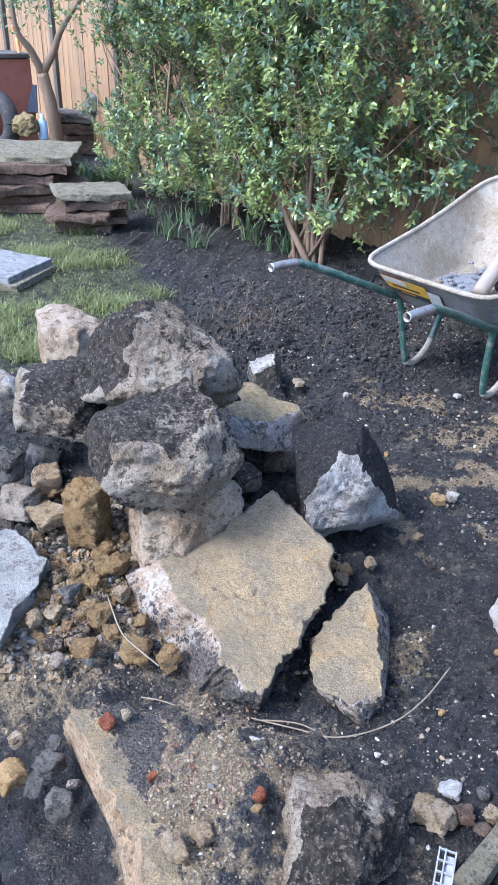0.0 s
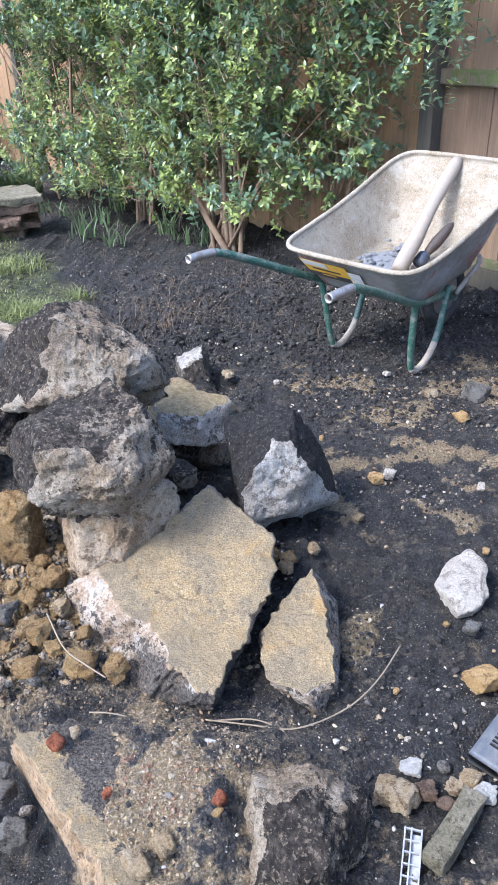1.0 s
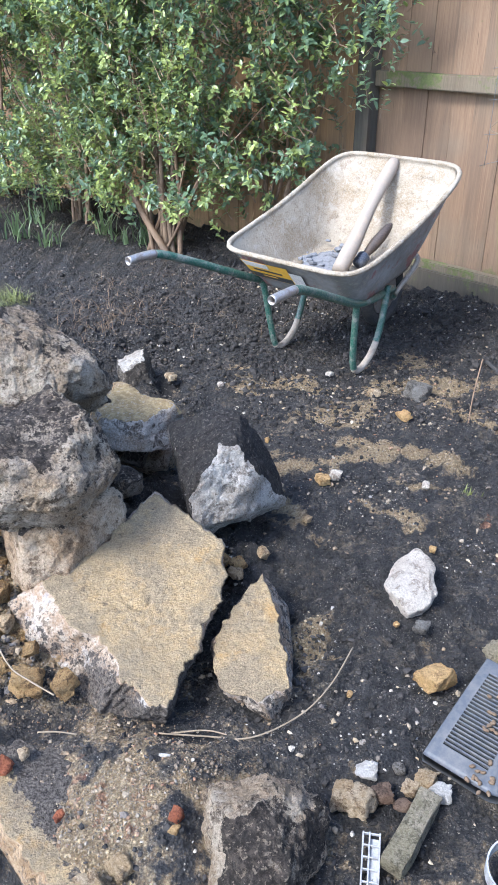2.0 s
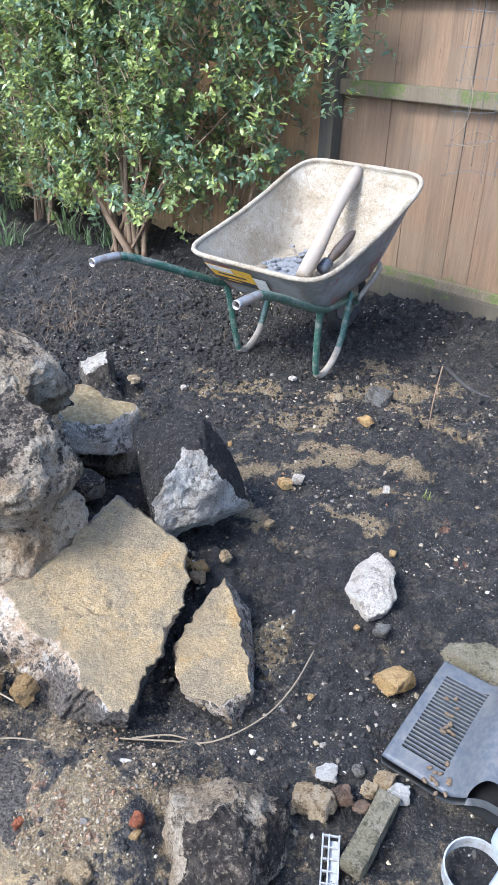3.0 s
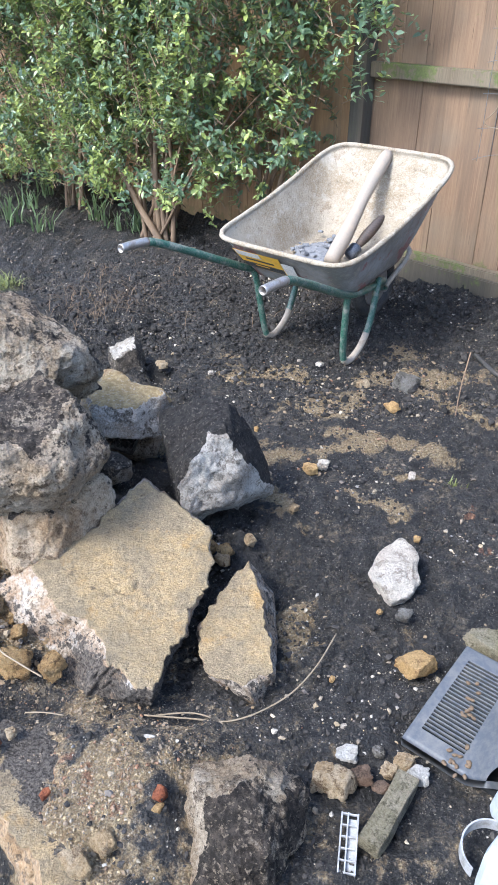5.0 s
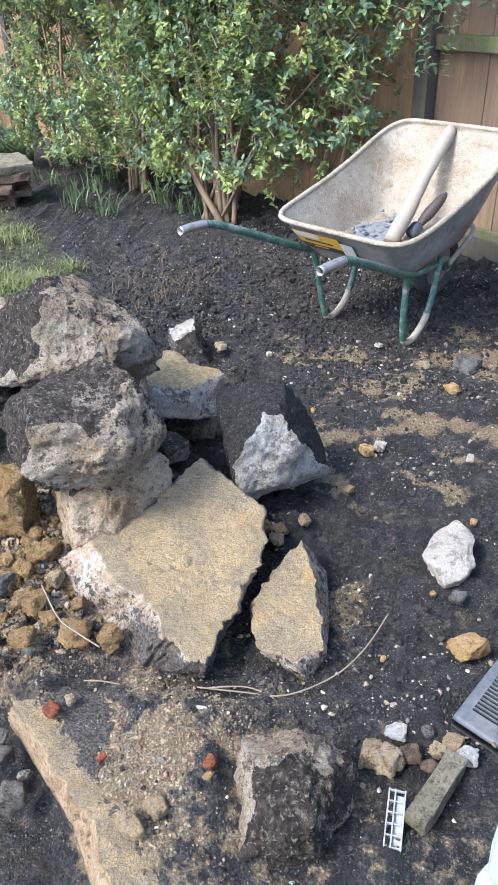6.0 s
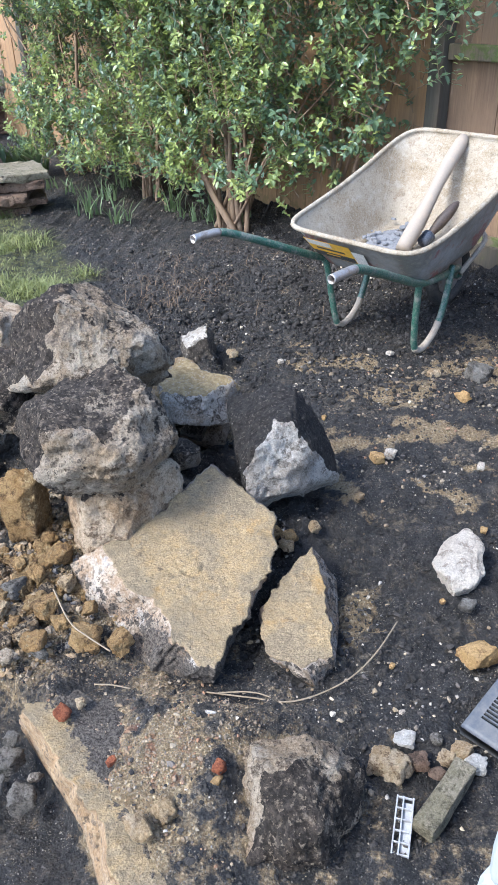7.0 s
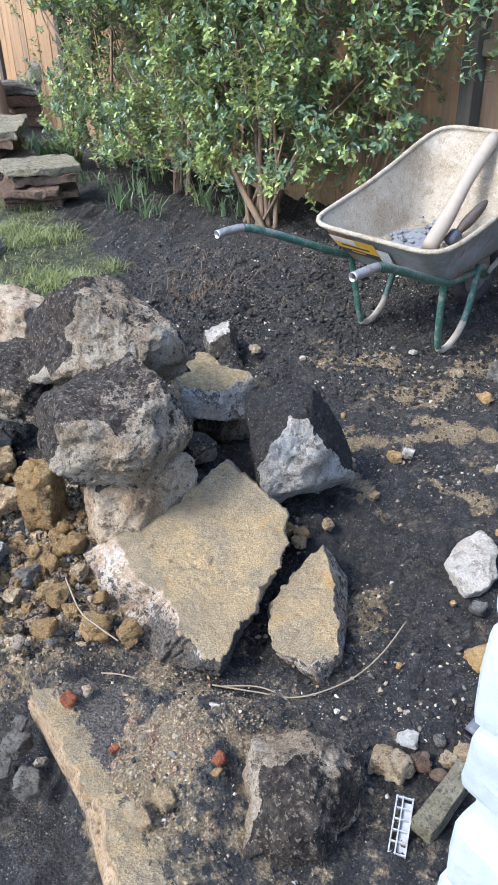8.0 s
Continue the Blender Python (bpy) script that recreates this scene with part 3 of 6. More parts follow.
def build_ground():
    xs, ys = axis(-2.6, 1.7, 0.011, 400), axis(0.55, 4.6, 0.011, 400)
    X, Y = np.meshgrid(xs, ys)
    x, y = X.ravel(), Y.ravel()
    z = ground_z(x, y)
    nx, ny = len(xs), len(ys)
    i = np.arange(nx * ny).reshape(ny, nx)
    faces = np.stack([i[:-1, :-1], i[:-1, 1:], i[1:, 1:], i[1:, :-1]], -1).reshape(-1, 4)
    p = np.stack([x, y, 0 * x], 1)
    n1 = fnoise(p * 2.6, 3, 41)
    hole = smooth(0.0, -0.05, (x + 0.735) * 0.70 + (y - 1.10) * 0.714) * smooth(1.25, 1.1, y)
    sand = 1.0 * blob(x, y, -0.95, 1.42, 0.5, 0.42) + 0.5 * blob(x, y, -0.8, 1.6, 0.3, 0.2) + 1.15 * blob(x, y, -0.38, 1.02, 0.34, 0.22) * smooth(-0.5, 0.3, fnoise(p * 9, 3, 95)) + 0.8 * blob(x, y, -1.05, 1.22, 0.25, 0.18)
    sand += 0.3 * blob(x, y, -0.3, 0.9, 0.35, 0.2)
    # trodden sandy streaks on the open soil
    streak = fnoise(np.stack([x * 2.2 + y * 0.6, y * 5.0 - x * 1.2, 0 * x], 1), 3, 47)
    open_soil = blob(x, y, 0.5, 2.75, 0.9, 1.0)
    sand += 1.25 * open_soil * smooth(-0.15, 0.55, streak)
    ragged = 0.05 * fnoise(p * 9, 3, 53)
    patch = np.zeros(len(x))
    for cx, cy, rx, ry, tu in ((0.767, 3.007, 0.22, 0.045, -48), (0.07, 3.28, 0.10, 0.05, 8), (-0.02, 3.36, 0.09, 0.06, 50), (-0.309, 3.508, 0.07, 0.04, 0), (0.252, 2.741, 0.12, 0.05, -8), (0.33, 2.30, 0.07, 0.03, 0),
                               (0.388, 2.245, 0.045, 0.07, 10), (0.588, 3.6, 0.10, 0.16, -10), (0.504, 2.454, 0.11, 0.035, -12), (0.062, 1.62, 0.05, 0.13, -22), (0.20, 2.95, 0.16, 0.05, 10), (0.45, 2.72, 0.10, 0.06, 0),
                               (-0.42, 2.62, 0.12, 0.12, 0), (-0.02, 2.25, 0.05, 0.16, 20), (0.30, 3.05, 0.10, 0.04, 0), (0.8, 3.3, 0.15, 0.08, 0), (-0.25, 3.245, 0.05, 0.03, 0), (0.62, 2.62, 0.12, 0.05, -30)):
        patch += blob(x + ragged, y - ragged, cx, cy, rx, ry, tu)
    sand += 0.35 * blob(x, y, 0.35, 0.95, 0.25, 0.2)
    sand = np.clip(sand * (0.75 + 0.5 * n1) + 1.05 * patch, 0, 1) * (1 - 0.85 * hole)
    dust = np.clip(0.5 * blob(x, y, -0.50, 1.03, 0.16, 0.14) + 0.4 * blob(x, y, -0.28, 0.98, 0.16, 0.14) + 0.62 * blob(x, y, 0.70, 2.06, 0.10, 0.07) + 0.55 * blob(x, y, 0.73, 2.25, 0.10, 0.06), 0, 1)
    me = mesh_from("ground", np.stack([x, y, z], 1), faces, M_GROUND, True, {"sand": sand, "grass": grass_mask(x, y), "brickdust": dust})
    tagged(new("ground", me), "dark dug garden soil with sandy patches", "soil", kind="structure")


build_ground()


# ---- the fence ----
def fence_at(s, z, off=0.0):
    q = F0 + FD * s + FN * off
    return Vector((q[0], q[1], z))


F_TURN = Matrix(((FD[0], FN[0], 0), (FD[1], FN[1], 0), (0, 0, 1))).to_4x4()      # local x along the fence, y towards the garden


def fpose(s, z, off):
    return Matrix.Translation(fence_at(s, z, off)) @ F_TURN


def board_mesh(width, height, seed, mat):
    """A feather-edged upright board, thick along one edge."""
    rng = random.Random(seed)
    rows, prof = 14, [(-0.5, 0.008), (-0.47, 0.010), (0.0, 0.0125), (0.47, 0.015), (0.5, 0.0135), (0.5, 0.0), (-0.5, 0.0)]
    verts, faces, moss = [], [], []
    for r in range(rows + 1):
        z = height * r / rows
        bow = 0.003 * math.sin(z * 2.1 + seed)
        for px, py in prof:
            verts.append((px * width, py + bow + rng.uniform(-0.0006, 0.0006), z))
            moss.append(max(0.0, 0.62 - z * 1.6) + (0.16 if z > 1.2 else 0.0))
    k = len(prof)
    for r in range(rows):
        for j in range(k):
            j2 = (j + 1) % k
            faces.append((r * k + j, r * k + j2, (r + 1) * k + j2, (r + 1) * k + j))
    faces += [tuple(range(k))[::-1], tuple(rows * k + j for j in range(k))]
    return mesh_from("board", verts, faces, mat, False, {"moss": moss})


def rail_mesh(length, h, d, seed, mossy, mat):
    bm = bmesh.new()
    bmesh.ops.create_cube(bm, size=1)
    for v in bm.verts:
        v.co = Vector((v.co.x * length, v.co.y * d, v.co.z * h))
    bmesh.ops.subdivide_edges(bm, edges=[e for e in bm.edges if e.calc_length() > 0.5], cuts=20)
    bmesh.ops.bevel(bm, geom=[e for e in bm.edges if len(e.link_faces) == 2 and e.calc_face_angle(0) > 0.5], offset=0.006, segments=2, affect="EDGES")
    co = np.array([v.co[:] for v in bm.verts])
    n = fnoise(co * 6 + seed, 3, seed)
    for v, q in zip(bm.verts, n):
        v.co.y += 0.003 * q
        v.co.z += 0.003 * q
    moss = np.clip(mossy * (0.55 + 0.5 * fnoise(co * 4 + 3 * seed, 2, seed + 9) + (co[:, 2] > 0) * 0.25), 0, 1)
    me = bm_mesh("rail", bm, mat, False)
    a = me.attributes.new("moss", "FLOAT", "POINT")
    a.data.foreach_set("value", np.resize(moss, len(me.vertices)).astype(np.float32))
    return me


def post_mesh(w, h):
    me = box_mesh("post", w, w, h, M_POST, 0.006, 0.002, 3)
    a = me.attributes.new("moss", "FLOAT", "POINT")
    a.data.foreach_set("value", np.full(len(me.vertices), 0.35, np.float32))
    return me


BOARD_W, FENCE_H, BAY = 0.178, 1.86, 1.87
boards = {True: [board_mesh(BOARD_W + 0.012, FENCE_H, k, M_FENCE) for k in range(5)], False: [board_mesh(BOARD_W + 0.012, FENCE_H, k, M_FAIRFENCE) for k in range(5)]}
the_post = post_mesh(0.10, FENCE_H + 0.12)
for b in range(-7, 3):
    s0 = -0.42 + b * BAY
    facing = b >= 0                      # these bays show their rails
    fence = thing("fence", "tan feather-edge wooden fence panel with green moss" if facing else "orange-brown feather-edge wooden fence panel", "fence",
                  fpose(s0, 0, 0), "garden fence")
    rng = random.Random(b + 50)
    n = int(BAY / BOARD_W)
    for k in range(n + 1):
        x = 0.05 + (k + 0.5) * (BAY - 0.04) / (n + 1)
        part("board", boards[facing][rng.randrange(5)], fence, "", pose(x, (-0.035 if facing else 0.02) + rng.uniform(-0.002, 0.002), 0.03 + rng.uniform(-0.01, 0.01), 0, 0, 0))
    for z, h in ((0.16, 0.07), (1.205, 0.085), (1.72, 0.085)) if facing else ((0.3, 0.085), (1.3, 0.085)):
        part("rail", rail_mesh(BAY - 0.10, h, 0.055, b + 20 + int(z * 10), 0.72 if facing else 0.3, M_RAIL), fence, "rail furred with bright moss" if facing else "",
             pose(BAY / 2, 0.012 if facing else -0.03, z))
    if facing:
        part("gravel_board", rail_mesh(BAY - 0.10, 0.15, 0.03, b + 90, 0.5, M_GRAVELBOARD), fence, "", pose(BAY / 2, 0.05, 0.075))
for b in range(-7, 4):
    post = new("fence_post", the_post)
    post.matrix_world = fpose(-0.42 + b * BAY, FENCE_H / 2, 0.03)
    tagged(post, "weathered dark wooden fence post", "post", "garden fence posts")


def wire_panel():
    """A torn strip of wire netting hung on the fence."""
    t = thing("wire_netting", "loose strip of rusty wire netting on the fence", "wire mesh", fpose(0.45, 0, 0.075))
    for i in range(9):
        x = i * 0.075
        pts = [(x + 0.02 * (z - 1.2) * (1 - i * 0.05) + 0.004 * math.sin(9 * z + i), 0.006 * math.sin(4 * z + i), z) for z in np.linspace(0.80 + 0.04 * (i % 3), 1.84, 16)]
        part("upright_wire", tube_mesh("wire", pts, 0.0017, M_WIRE, 5), t)
    for j in range(8):
        z = 1.78 - j * 0.147
        if z < 0.8:
            break
        pts = [(x - 0.03, 0.004 + 0.003 * math.sin(30 * x + j), z + 0.008 * math.sin(16 * x + 2 * j) - 0.015 * j * math.exp(-x * 3)) for x in np.linspace(0, 0.68, 26)]
        part("cross_wire", tube_mesh("wire", pts, 0.0016, M_WIRE, 5), t)
    pts = spline([(0.02, 0.02, 1.40), (0.06, 0.02, 1.33), (0.10, 0.025, 1.22), (0.08, 0.03, 1.08), (0.02, 0.03, 1.0), (0.14, 0.035, 0.985), (0.26, 0.03, 1.03), (0.18, 0.02, 1.06), (0.09, 0.02, 1.04)], 6)
    part("dry_stem", tube_mesh("stem", pts, 0.0025, M_STRAW, 5), t, "pale dry bindweed stem")


wire_panel()


# ---- rocks and slabs ----
ICO = {}


def ico(sub):
    if sub not in ICO:
        bm = bmesh.new()
        bmesh.ops.create_icosphere(bm, subdivisions=sub, radius=1)
        v = np.array([q.co[:] for q in bm.verts])
        f = np.array([[w.index for w in p.verts] for p in bm.faces])
        bm.free()
        ICO[sub] = (v / np.linalg.norm(v, axis=1)[:, None], f)
    return ICO[sub]


def split_rock_mesh(dims, seed, mat, sub, rough, planes):
    """A broken block cut by the given split faces (normal, distance, earth cover), roughened at six scales."""
    d, f = ico(sub)
    o = seed * 3.7
    wav = np.stack([fnoise(d * 2.6 + o + 13 * k, 3, seed + 20 + k) for k in range(3)], 1)
    n = np.array([q[:3] for q in planes], float)
    n /= np.linalg.norm(n, axis=1)[:, None]
    h = np.array([q[3] for q in planes])
    cover = np.array([q[4] for q in planes])
    dn = (d + 0.05 * wav) @ n.T
    reach = np.where(dn > 0.05, h / np.maximum(dn, 0.05), 9.0)
    r = -np.log(np.exp(-24 * np.minimum(reach, 1.6)).sum(1)) / 24
    e = d + 0.16 * wav
    dirt = cover[np.argmin(np.where(e @ n.T > 0.05, h / np.maximum(e @ n.T, 0.05), 9.0), axis=1)]
    v = d * r[:, None]
    size = np.asarray(dims) / 2
    q = v * size / max(size)
    layer = q * np.array((2.5, 2.5, 9.0))
    amp = (0.055 * fnoise(q * 2.2 + o, 2, seed) + 0.034 * fnoise(q * 4.5 + o, 2, seed + 3) - 0.028 * np.abs(vnoise(q * 9 + o, seed + 5)) + 0.03 * fnoise(layer + o, 2, seed + 6)
           + 0.018 * fnoise(q * 18 + o, 2, seed + 7) - 0.012 * np.abs(vnoise(q * 34 + o, seed + 8)) + 0.008 * fnoise(q * 62 + o, 2, seed + 9))
    v = v * (1 + rough * amp)[:, None]
    v = v - (v.max(0) + v.min(0)) / 2
    v = v / np.abs(v).max(0) * size
    return mesh_from("rock", v, f, mat, True, {"soil": np.clip(dirt + 0.12 * wav[:, 0], 0, 1)})


def split_rock(name, label, at, dims, mat, seed, turn, sub, rough, planes):
    ob = new(name, split_rock_mesh(dims, seed, mat, sub, rough, planes))
    ob.matrix_world = pose(*at, *turn)
    return tagged(ob, label, "rock")


def rock_mesh(dims, seed, mat, sub=5, cuts=7, rough=1.0, soil_dir=(0, 0, 1), soil=0.0):
    """An angular broken lump: a block with its corners knocked off by planes, then roughened at five scales."""
    d, f = ico(sub)
    rng = np.random.RandomState(seed)
    r = np.full(len(d), 1.5)
    turn = np.array(Euler(rng.uniform(-0.28, 0.28, 3) * (1, 1, 2.5)).to_matrix())
    normals = rng.normal(size=(cuts, 3))
    normals = np.vstack([normals / np.linalg.norm(normals, axis=1)[:, None], turn, -turn])
    hs = np.append(rng.uniform(0.86, 1.15, cuts), rng.uniform(0.80, 1.0, 6))
    for nrm, h in zip(normals, hs):
        dn = d @ nrm
        r = np.where(dn > 0.05, np.minimum(r, h / np.maximum(dn, 0.05)), r)
    o = seed * 3.7
    v = d * r[:, None]
    size = np.asarray(dims) / 2
    q = v * size / max(size)
    amp = 0.085 * fnoise(q * 2.0 + o, 2, seed) + 0.06 * fnoise(q * 5 + o, 2, seed + 3) - 0.035 * np.abs(vnoise(q * 11 + o, seed + 5)) + 0.022 * fnoise(q * 22 + o, 2, seed + 7)
    if sub >= 5:
        amp = amp + 0.012 * fnoise(q * 55 + o, 2, seed + 9)
    v = v * (1 + rough * amp)[:, None]
    v = v / np.abs(v).max(0) * size
    sd = np.array(soil_dir, float)
    sd /= np.linalg.norm(sd)
    dirt = np.clip(soil * smooth(-0.22, 0.5, d @ sd + 0.35 * fnoise(q * 3 + o, 2, seed + 11)), 0, 1) if soil else np.zeros(len(v))
    return mesh_from("rock", v, f, mat, True, {"soil": dirt})


def rock(name, label, at, dims, mat, seed, turn=(0, 0, 15), sub=4, cuts=7, rough=1.0, soil_dir=(-0.4, 0, 1), soil=0.0, category="rock", group=""):
    me = rock_mesh(dims, seed, mat, sub, cuts, rough, soil_dir, soil)
    ob = new(name, me)
    ob.matrix_world = pose(*at, *turn)
    return tagged(ob, label, category, group)


def slab(name, label, top, foot, mat, seed, ragged=0.010, soil_fn=None, dent=None):
    """A broken concrete slab: its top outline and the foot outline below it, corner by corner, with crumbling edges."""
    top, foot = np.array(top, float), np.array(foot, float)
    n, per = len(top), 26
    rim, base = [], []
    for i in range(n):
        for k in range(per):
            t = k / per
            rim.append(top[i] * (1 - t) + top[(i + 1) % n] * t)
            base.append(foot[i] * (1 - t) + foot[(i + 1) % n] * t)
    rim, base = np.array(rim), np.array(base)
    N = len(rim)
    A = np.c_[top[:, :2], np.ones(n)]
    plane = np.linalg.lstsq(A, top[:, 2], rcond=None)[0]
    c = rim.mean(0)
    out = rim[:, :2] - c[:2]
    out /= np.linalg.norm(out, axis=1)[:, None]
    wob = 1.6 * ragged * fnoise(rim * 22 + seed, 3, seed) + 0.6 * ragged * fnoise(rim * 70 + seed, 2, seed + 1)
    rim[:, :2] += out * wob[:, None]
    rim[:, 2] = np.c_[rim[:, :2], np.ones(N)] @ plane
    verts, broken = [], []
    rings = 56
    for k in range(1, rings + 1):
        t = (k / rings) ** 0.8
        p = c + (rim - c) * t
        p[:, 2] = np.c_[p[:, :2], np.ones(N)] @ plane
        p[:, 2] += 0.0035 * fnoise(p * 9 + seed, 3, seed + 2) + 0.0016 * fnoise(p * 70, 2, seed + 4)
        if dent:
            gap = np.hypot(p[:, 0] - dent[0], p[:, 1] - dent[1])
            turn = np.cos(np.arctan2(p[:, 1] - dent[1], p[:, 0] - dent[0]) + 0.9)
            p[:, 2] -= 0.010 * np.exp(-((gap - dent[2]) / 0.007) ** 2) * smooth(-0.3, 0.5, turn) - 0.003 * np.exp(-(gap / dent[2]) ** 2)
        if k == rings:
            p[:, 2] -= 0.004
        verts.append(p)
        broken.append(np.full(N, 0.0 if k < rings else 0.5))
    side = 12
    for k in range(1, side + 1):
        t = k / side
        p = rim * (1 - t) + base * t
        bulge = 0.5 * math.sin(math.pi * t)
        p[:, :2] += out * (0.016 * fnoise(p * 16 + seed, 3, seed + 6) + 0.008 * fnoise(p * 55 + seed, 2, seed + 8))[:, None] * bulge * 2
        verts.append(p)
        broken.append(np.ones(N))
    b = base.copy()
    b[:] = base.mean(0)
    verts.append(b * 0.98 + base * 0.02)
    broken.append(np.ones(N))
    R = len(verts)
    V = np.vstack(verts)
    faces = []
    for r in range(R - 1):
        i0, i1 = r * N, (r + 1) * N
        for k in range(N):
            k2 = (k + 1) % N
            faces.append((i0 + k, i1 + k, i1 + k2, i0 + k2))
    faces.append(tuple(range(N)))
    B = np.concatenate(broken)
    soil = np.clip(soil_fn(V, B), 0, 1) if soil_fn else np.zeros(len(V))
    me = mesh_from(name, V, faces, mat, True, {"broken": B, "soil": soil})
    ob = new(name, me)
    return tagged(ob, label, "slab")


split_rock("boulder", "large broken concrete boulder caked with dark earth on the pile", (-0.882, 2.12, 0.595), (0.56, 0.46, 0.42), M_BOULDER, 11, (0, 0, 0), 7, 1.0,
           ((-0.62, -0.66, 0.42, 0.66, 0.95), (0.42, -0.84, 0.34, 0.64, 0.0), (0.52, 0.05, 0.85, 0.62, 0.45), (-0.45, 0.2, 0.88, 0.80, 0.85), (0.95, -0.25, 0.1, 0.88, 0.1), (-0.9, 0.3, 0.1, 0.82, 0.9), (0.6, -0.5, -0.6, 0.75, 0.0), (0.8, -0.5, 0.5, 0.78, 0.1),
            (0.0, -0.6, -0.8, 0.75, 0.1), (0, 0, -1, 0.85, 0.2), (-0.2, 1, 0.1, 0.85, 0.6), (0.6, 0.7, 0.4, 0.8, 0.6)))
split_rock("boulder", "large grey concrete boulder with earth-caked top", (-0.790, 1.778, 0.450), (0.58, 0.46, 0.39), M_BOULDER, 5, (0, 0, 0), 7, 1.0,
           ((0.18, -0.30, 0.94, 0.66, 0.62), (-0.84, -0.5, 0.2, 0.70, 0.95), (0.30, -0.93, 0.16, 0.74, 0.22), (0.80, -0.35, 0.48, 0.76, 0.3), (0.25, -0.75, -0.6, 0.70, 0.05), (-0.6, -0.5, -0.6, 0.72, 0.7), (0.8, -0.3, -0.5, 0.78, 0.1), (-0.5, 0.2, 0.85, 0.74, 0.8),
            (0, 0, -1, 0.85, 0.2), (-0.2, 1, 0.1, 0.85, 0.6), (0.6, 0.75, 0.3, 0.8, 0.5)))
split_rock("boulder", "pale tan concrete lump wedged under a boulder", (-0.711, 1.751, 0.225), (0.40, 0.34, 0.26), M_PINK, 21, (0, 0, 0), 6, 0.9,
           ((0.15, -0.97, 0.2, 0.85, 0.12), (-0.75, -0.65, 0.15, 0.82, 0.0), (0.85, -0.5, 0.1, 0.9, 0.2), (0.5, -0.5, 0.7, 0.9, 0.3), (0, 0, 1, 0.8, 0.7), (0, 0, -1, 0.8, 0.3), (0, 1, 0, 0.9, 0.6)))
split_rock("boulder", "dark earth-covered rock leaning on the pile", (-1.235, 2.059, 0.420), (0.42, 0.34, 0.26), M_BOULDER, 33, (0, 8, 8), 6, 1.0,
           ((0.1, -0.3, 0.95, 0.68, 1.0), (0.1, -1, -0.1, 0.85, 0.45), (-0.9, -0.4, 0.1, 0.9, 0.15), (0.9, -0.3, 0.2, 0.9, 0.9), (0, -0.5, -0.85, 0.8, 0.1), (-0.4, 0.1, 0.9, 0.8, 0.8), (0, 1, 0, 0.9, 0.6), (0, 0, -1, 0.85, 0.2)))
split_rock("rock", "sunlit cream stone behind the boulders", (-1.500, 2.635, 0.400), (0.36, 0.26, 0.24), M_PINK, 8, (0, 0, 0), 5, 0.8,
           ((-0.1, -0.2, 0.97, 0.7, 0.0), (0.0, -1, 0.15, 0.82, 0.1), (-0.8, -0.6, 0.1, 0.86, 0.0), (0.4, 0.1, 0.9, 0.74, 0.0), (0.9, -0.3, 0.1, 0.9, 0.1), (0, 0, -1, 0.9, 0.3), (0, 1, 0, 0.9, 0.2)))
rock("rock", "pale grey stone at the pile's edge", (-1.576, 2.228, 0.330), (0.18, 0.16, 0.16), M_BLUE, 9, (0, 0, 20), 4)
rock("rock", "upright orange-tan stone under the boulders", (-0.992, 1.732, 0.220), (0.17, 0.18, 0.27), M_ORANGE, 14, (6, 5, 30), 5, 6, 1.0, (1, -0.4, 0.2), 0.75)
rock("rock", "small speckled grey-brown stone", (-1.296, 1.985, 0.220), (0.14, 0.13, 0.12), M_GREY, 15, (0, 8, 10))
rock("rock", "small tan stone in the pile", (-1.246, 1.916, 0.180), (0.12, 0.11, 0.11), M_TAN, 16, (0, 0, 40))
rock("rock", "dark grey stone in the pile", (-1.378, 1.895, 0.220), (0.14, 0.13, 0.14), M_GREY, 17, (0, 0, 60), soil=0.6)
rock("rock", "rounded grey-tan stone in the rubble", (-1.278, 1.797, 0.160), (0.17, 0.13, 0.12), M_BOULDER, 18, (0, -6, 15), 5, rough=0.7)
rock("rock", "flat tan stone in the rubble", (-1.146, 1.761, 0.150), (0.17, 0.11, 0.09), M_TAN, 19, (0, 0, 25), 5)
split_rock("rock", "dark earth-topped rock with pale blue-white broken face", (-0.236, 2.125, 0.215), (0.42, 0.44, 0.40), M_BLACKTOP, 44, (0, 0, 0), 7, 0.6,
           ((-0.40, -0.26, 0.88, 0.56, 1.0), (0.12, 0.05, 1.0, 0.64, 1.0), (0.36, -0.90, 0.24, 0.66, 0.0), (0.80, 0.1, 0.6, 0.66, 0.9), (-0.9, -0.35, -0.2, 0.80, 0.7), (0.0, 0.75, 0.6, 0.82, 0.95), (0.3, -0.6, -0.75, 0.80, 0.1), (0.8, -0.6, 0.0, 0.80, 0.05),
            (0, 0, -1, 0.9, 0.2), (0, 1, 0, 0.9, 0.6)))
split_rock("rock", "flat-topped yellow stone with whitish broken side", (-0.600, 2.425, 0.255), (0.35, 0.32, 0.19), M_YELLOWTOP, 26, (0, 0, -8), 6, 0.8,
           ((0.05, -0.2, 0.98, 0.62, 1.0), (0.15, -0.88, 0.42, 0.74, 0.0), (-0.8, -0.55, 0.1, 0.85, 0.45), (0.8, -0.5, 0.1, 0.9, 0.1), (0.3, 0.9, 0.3, 0.9, 0.9), (0, -0.5, -0.9, 0.85, 0.0), (0, 0, -1, 0.9, 0.0), (-0.8, 0.6, 0, 0.95, 0.6)))
rock("rock", "yellow stone chip on the soil", (-0.436, 2.569, 0.160), (0.09, 0.05, 0.03), M_ORANGE, 28, (0, 0, 10))
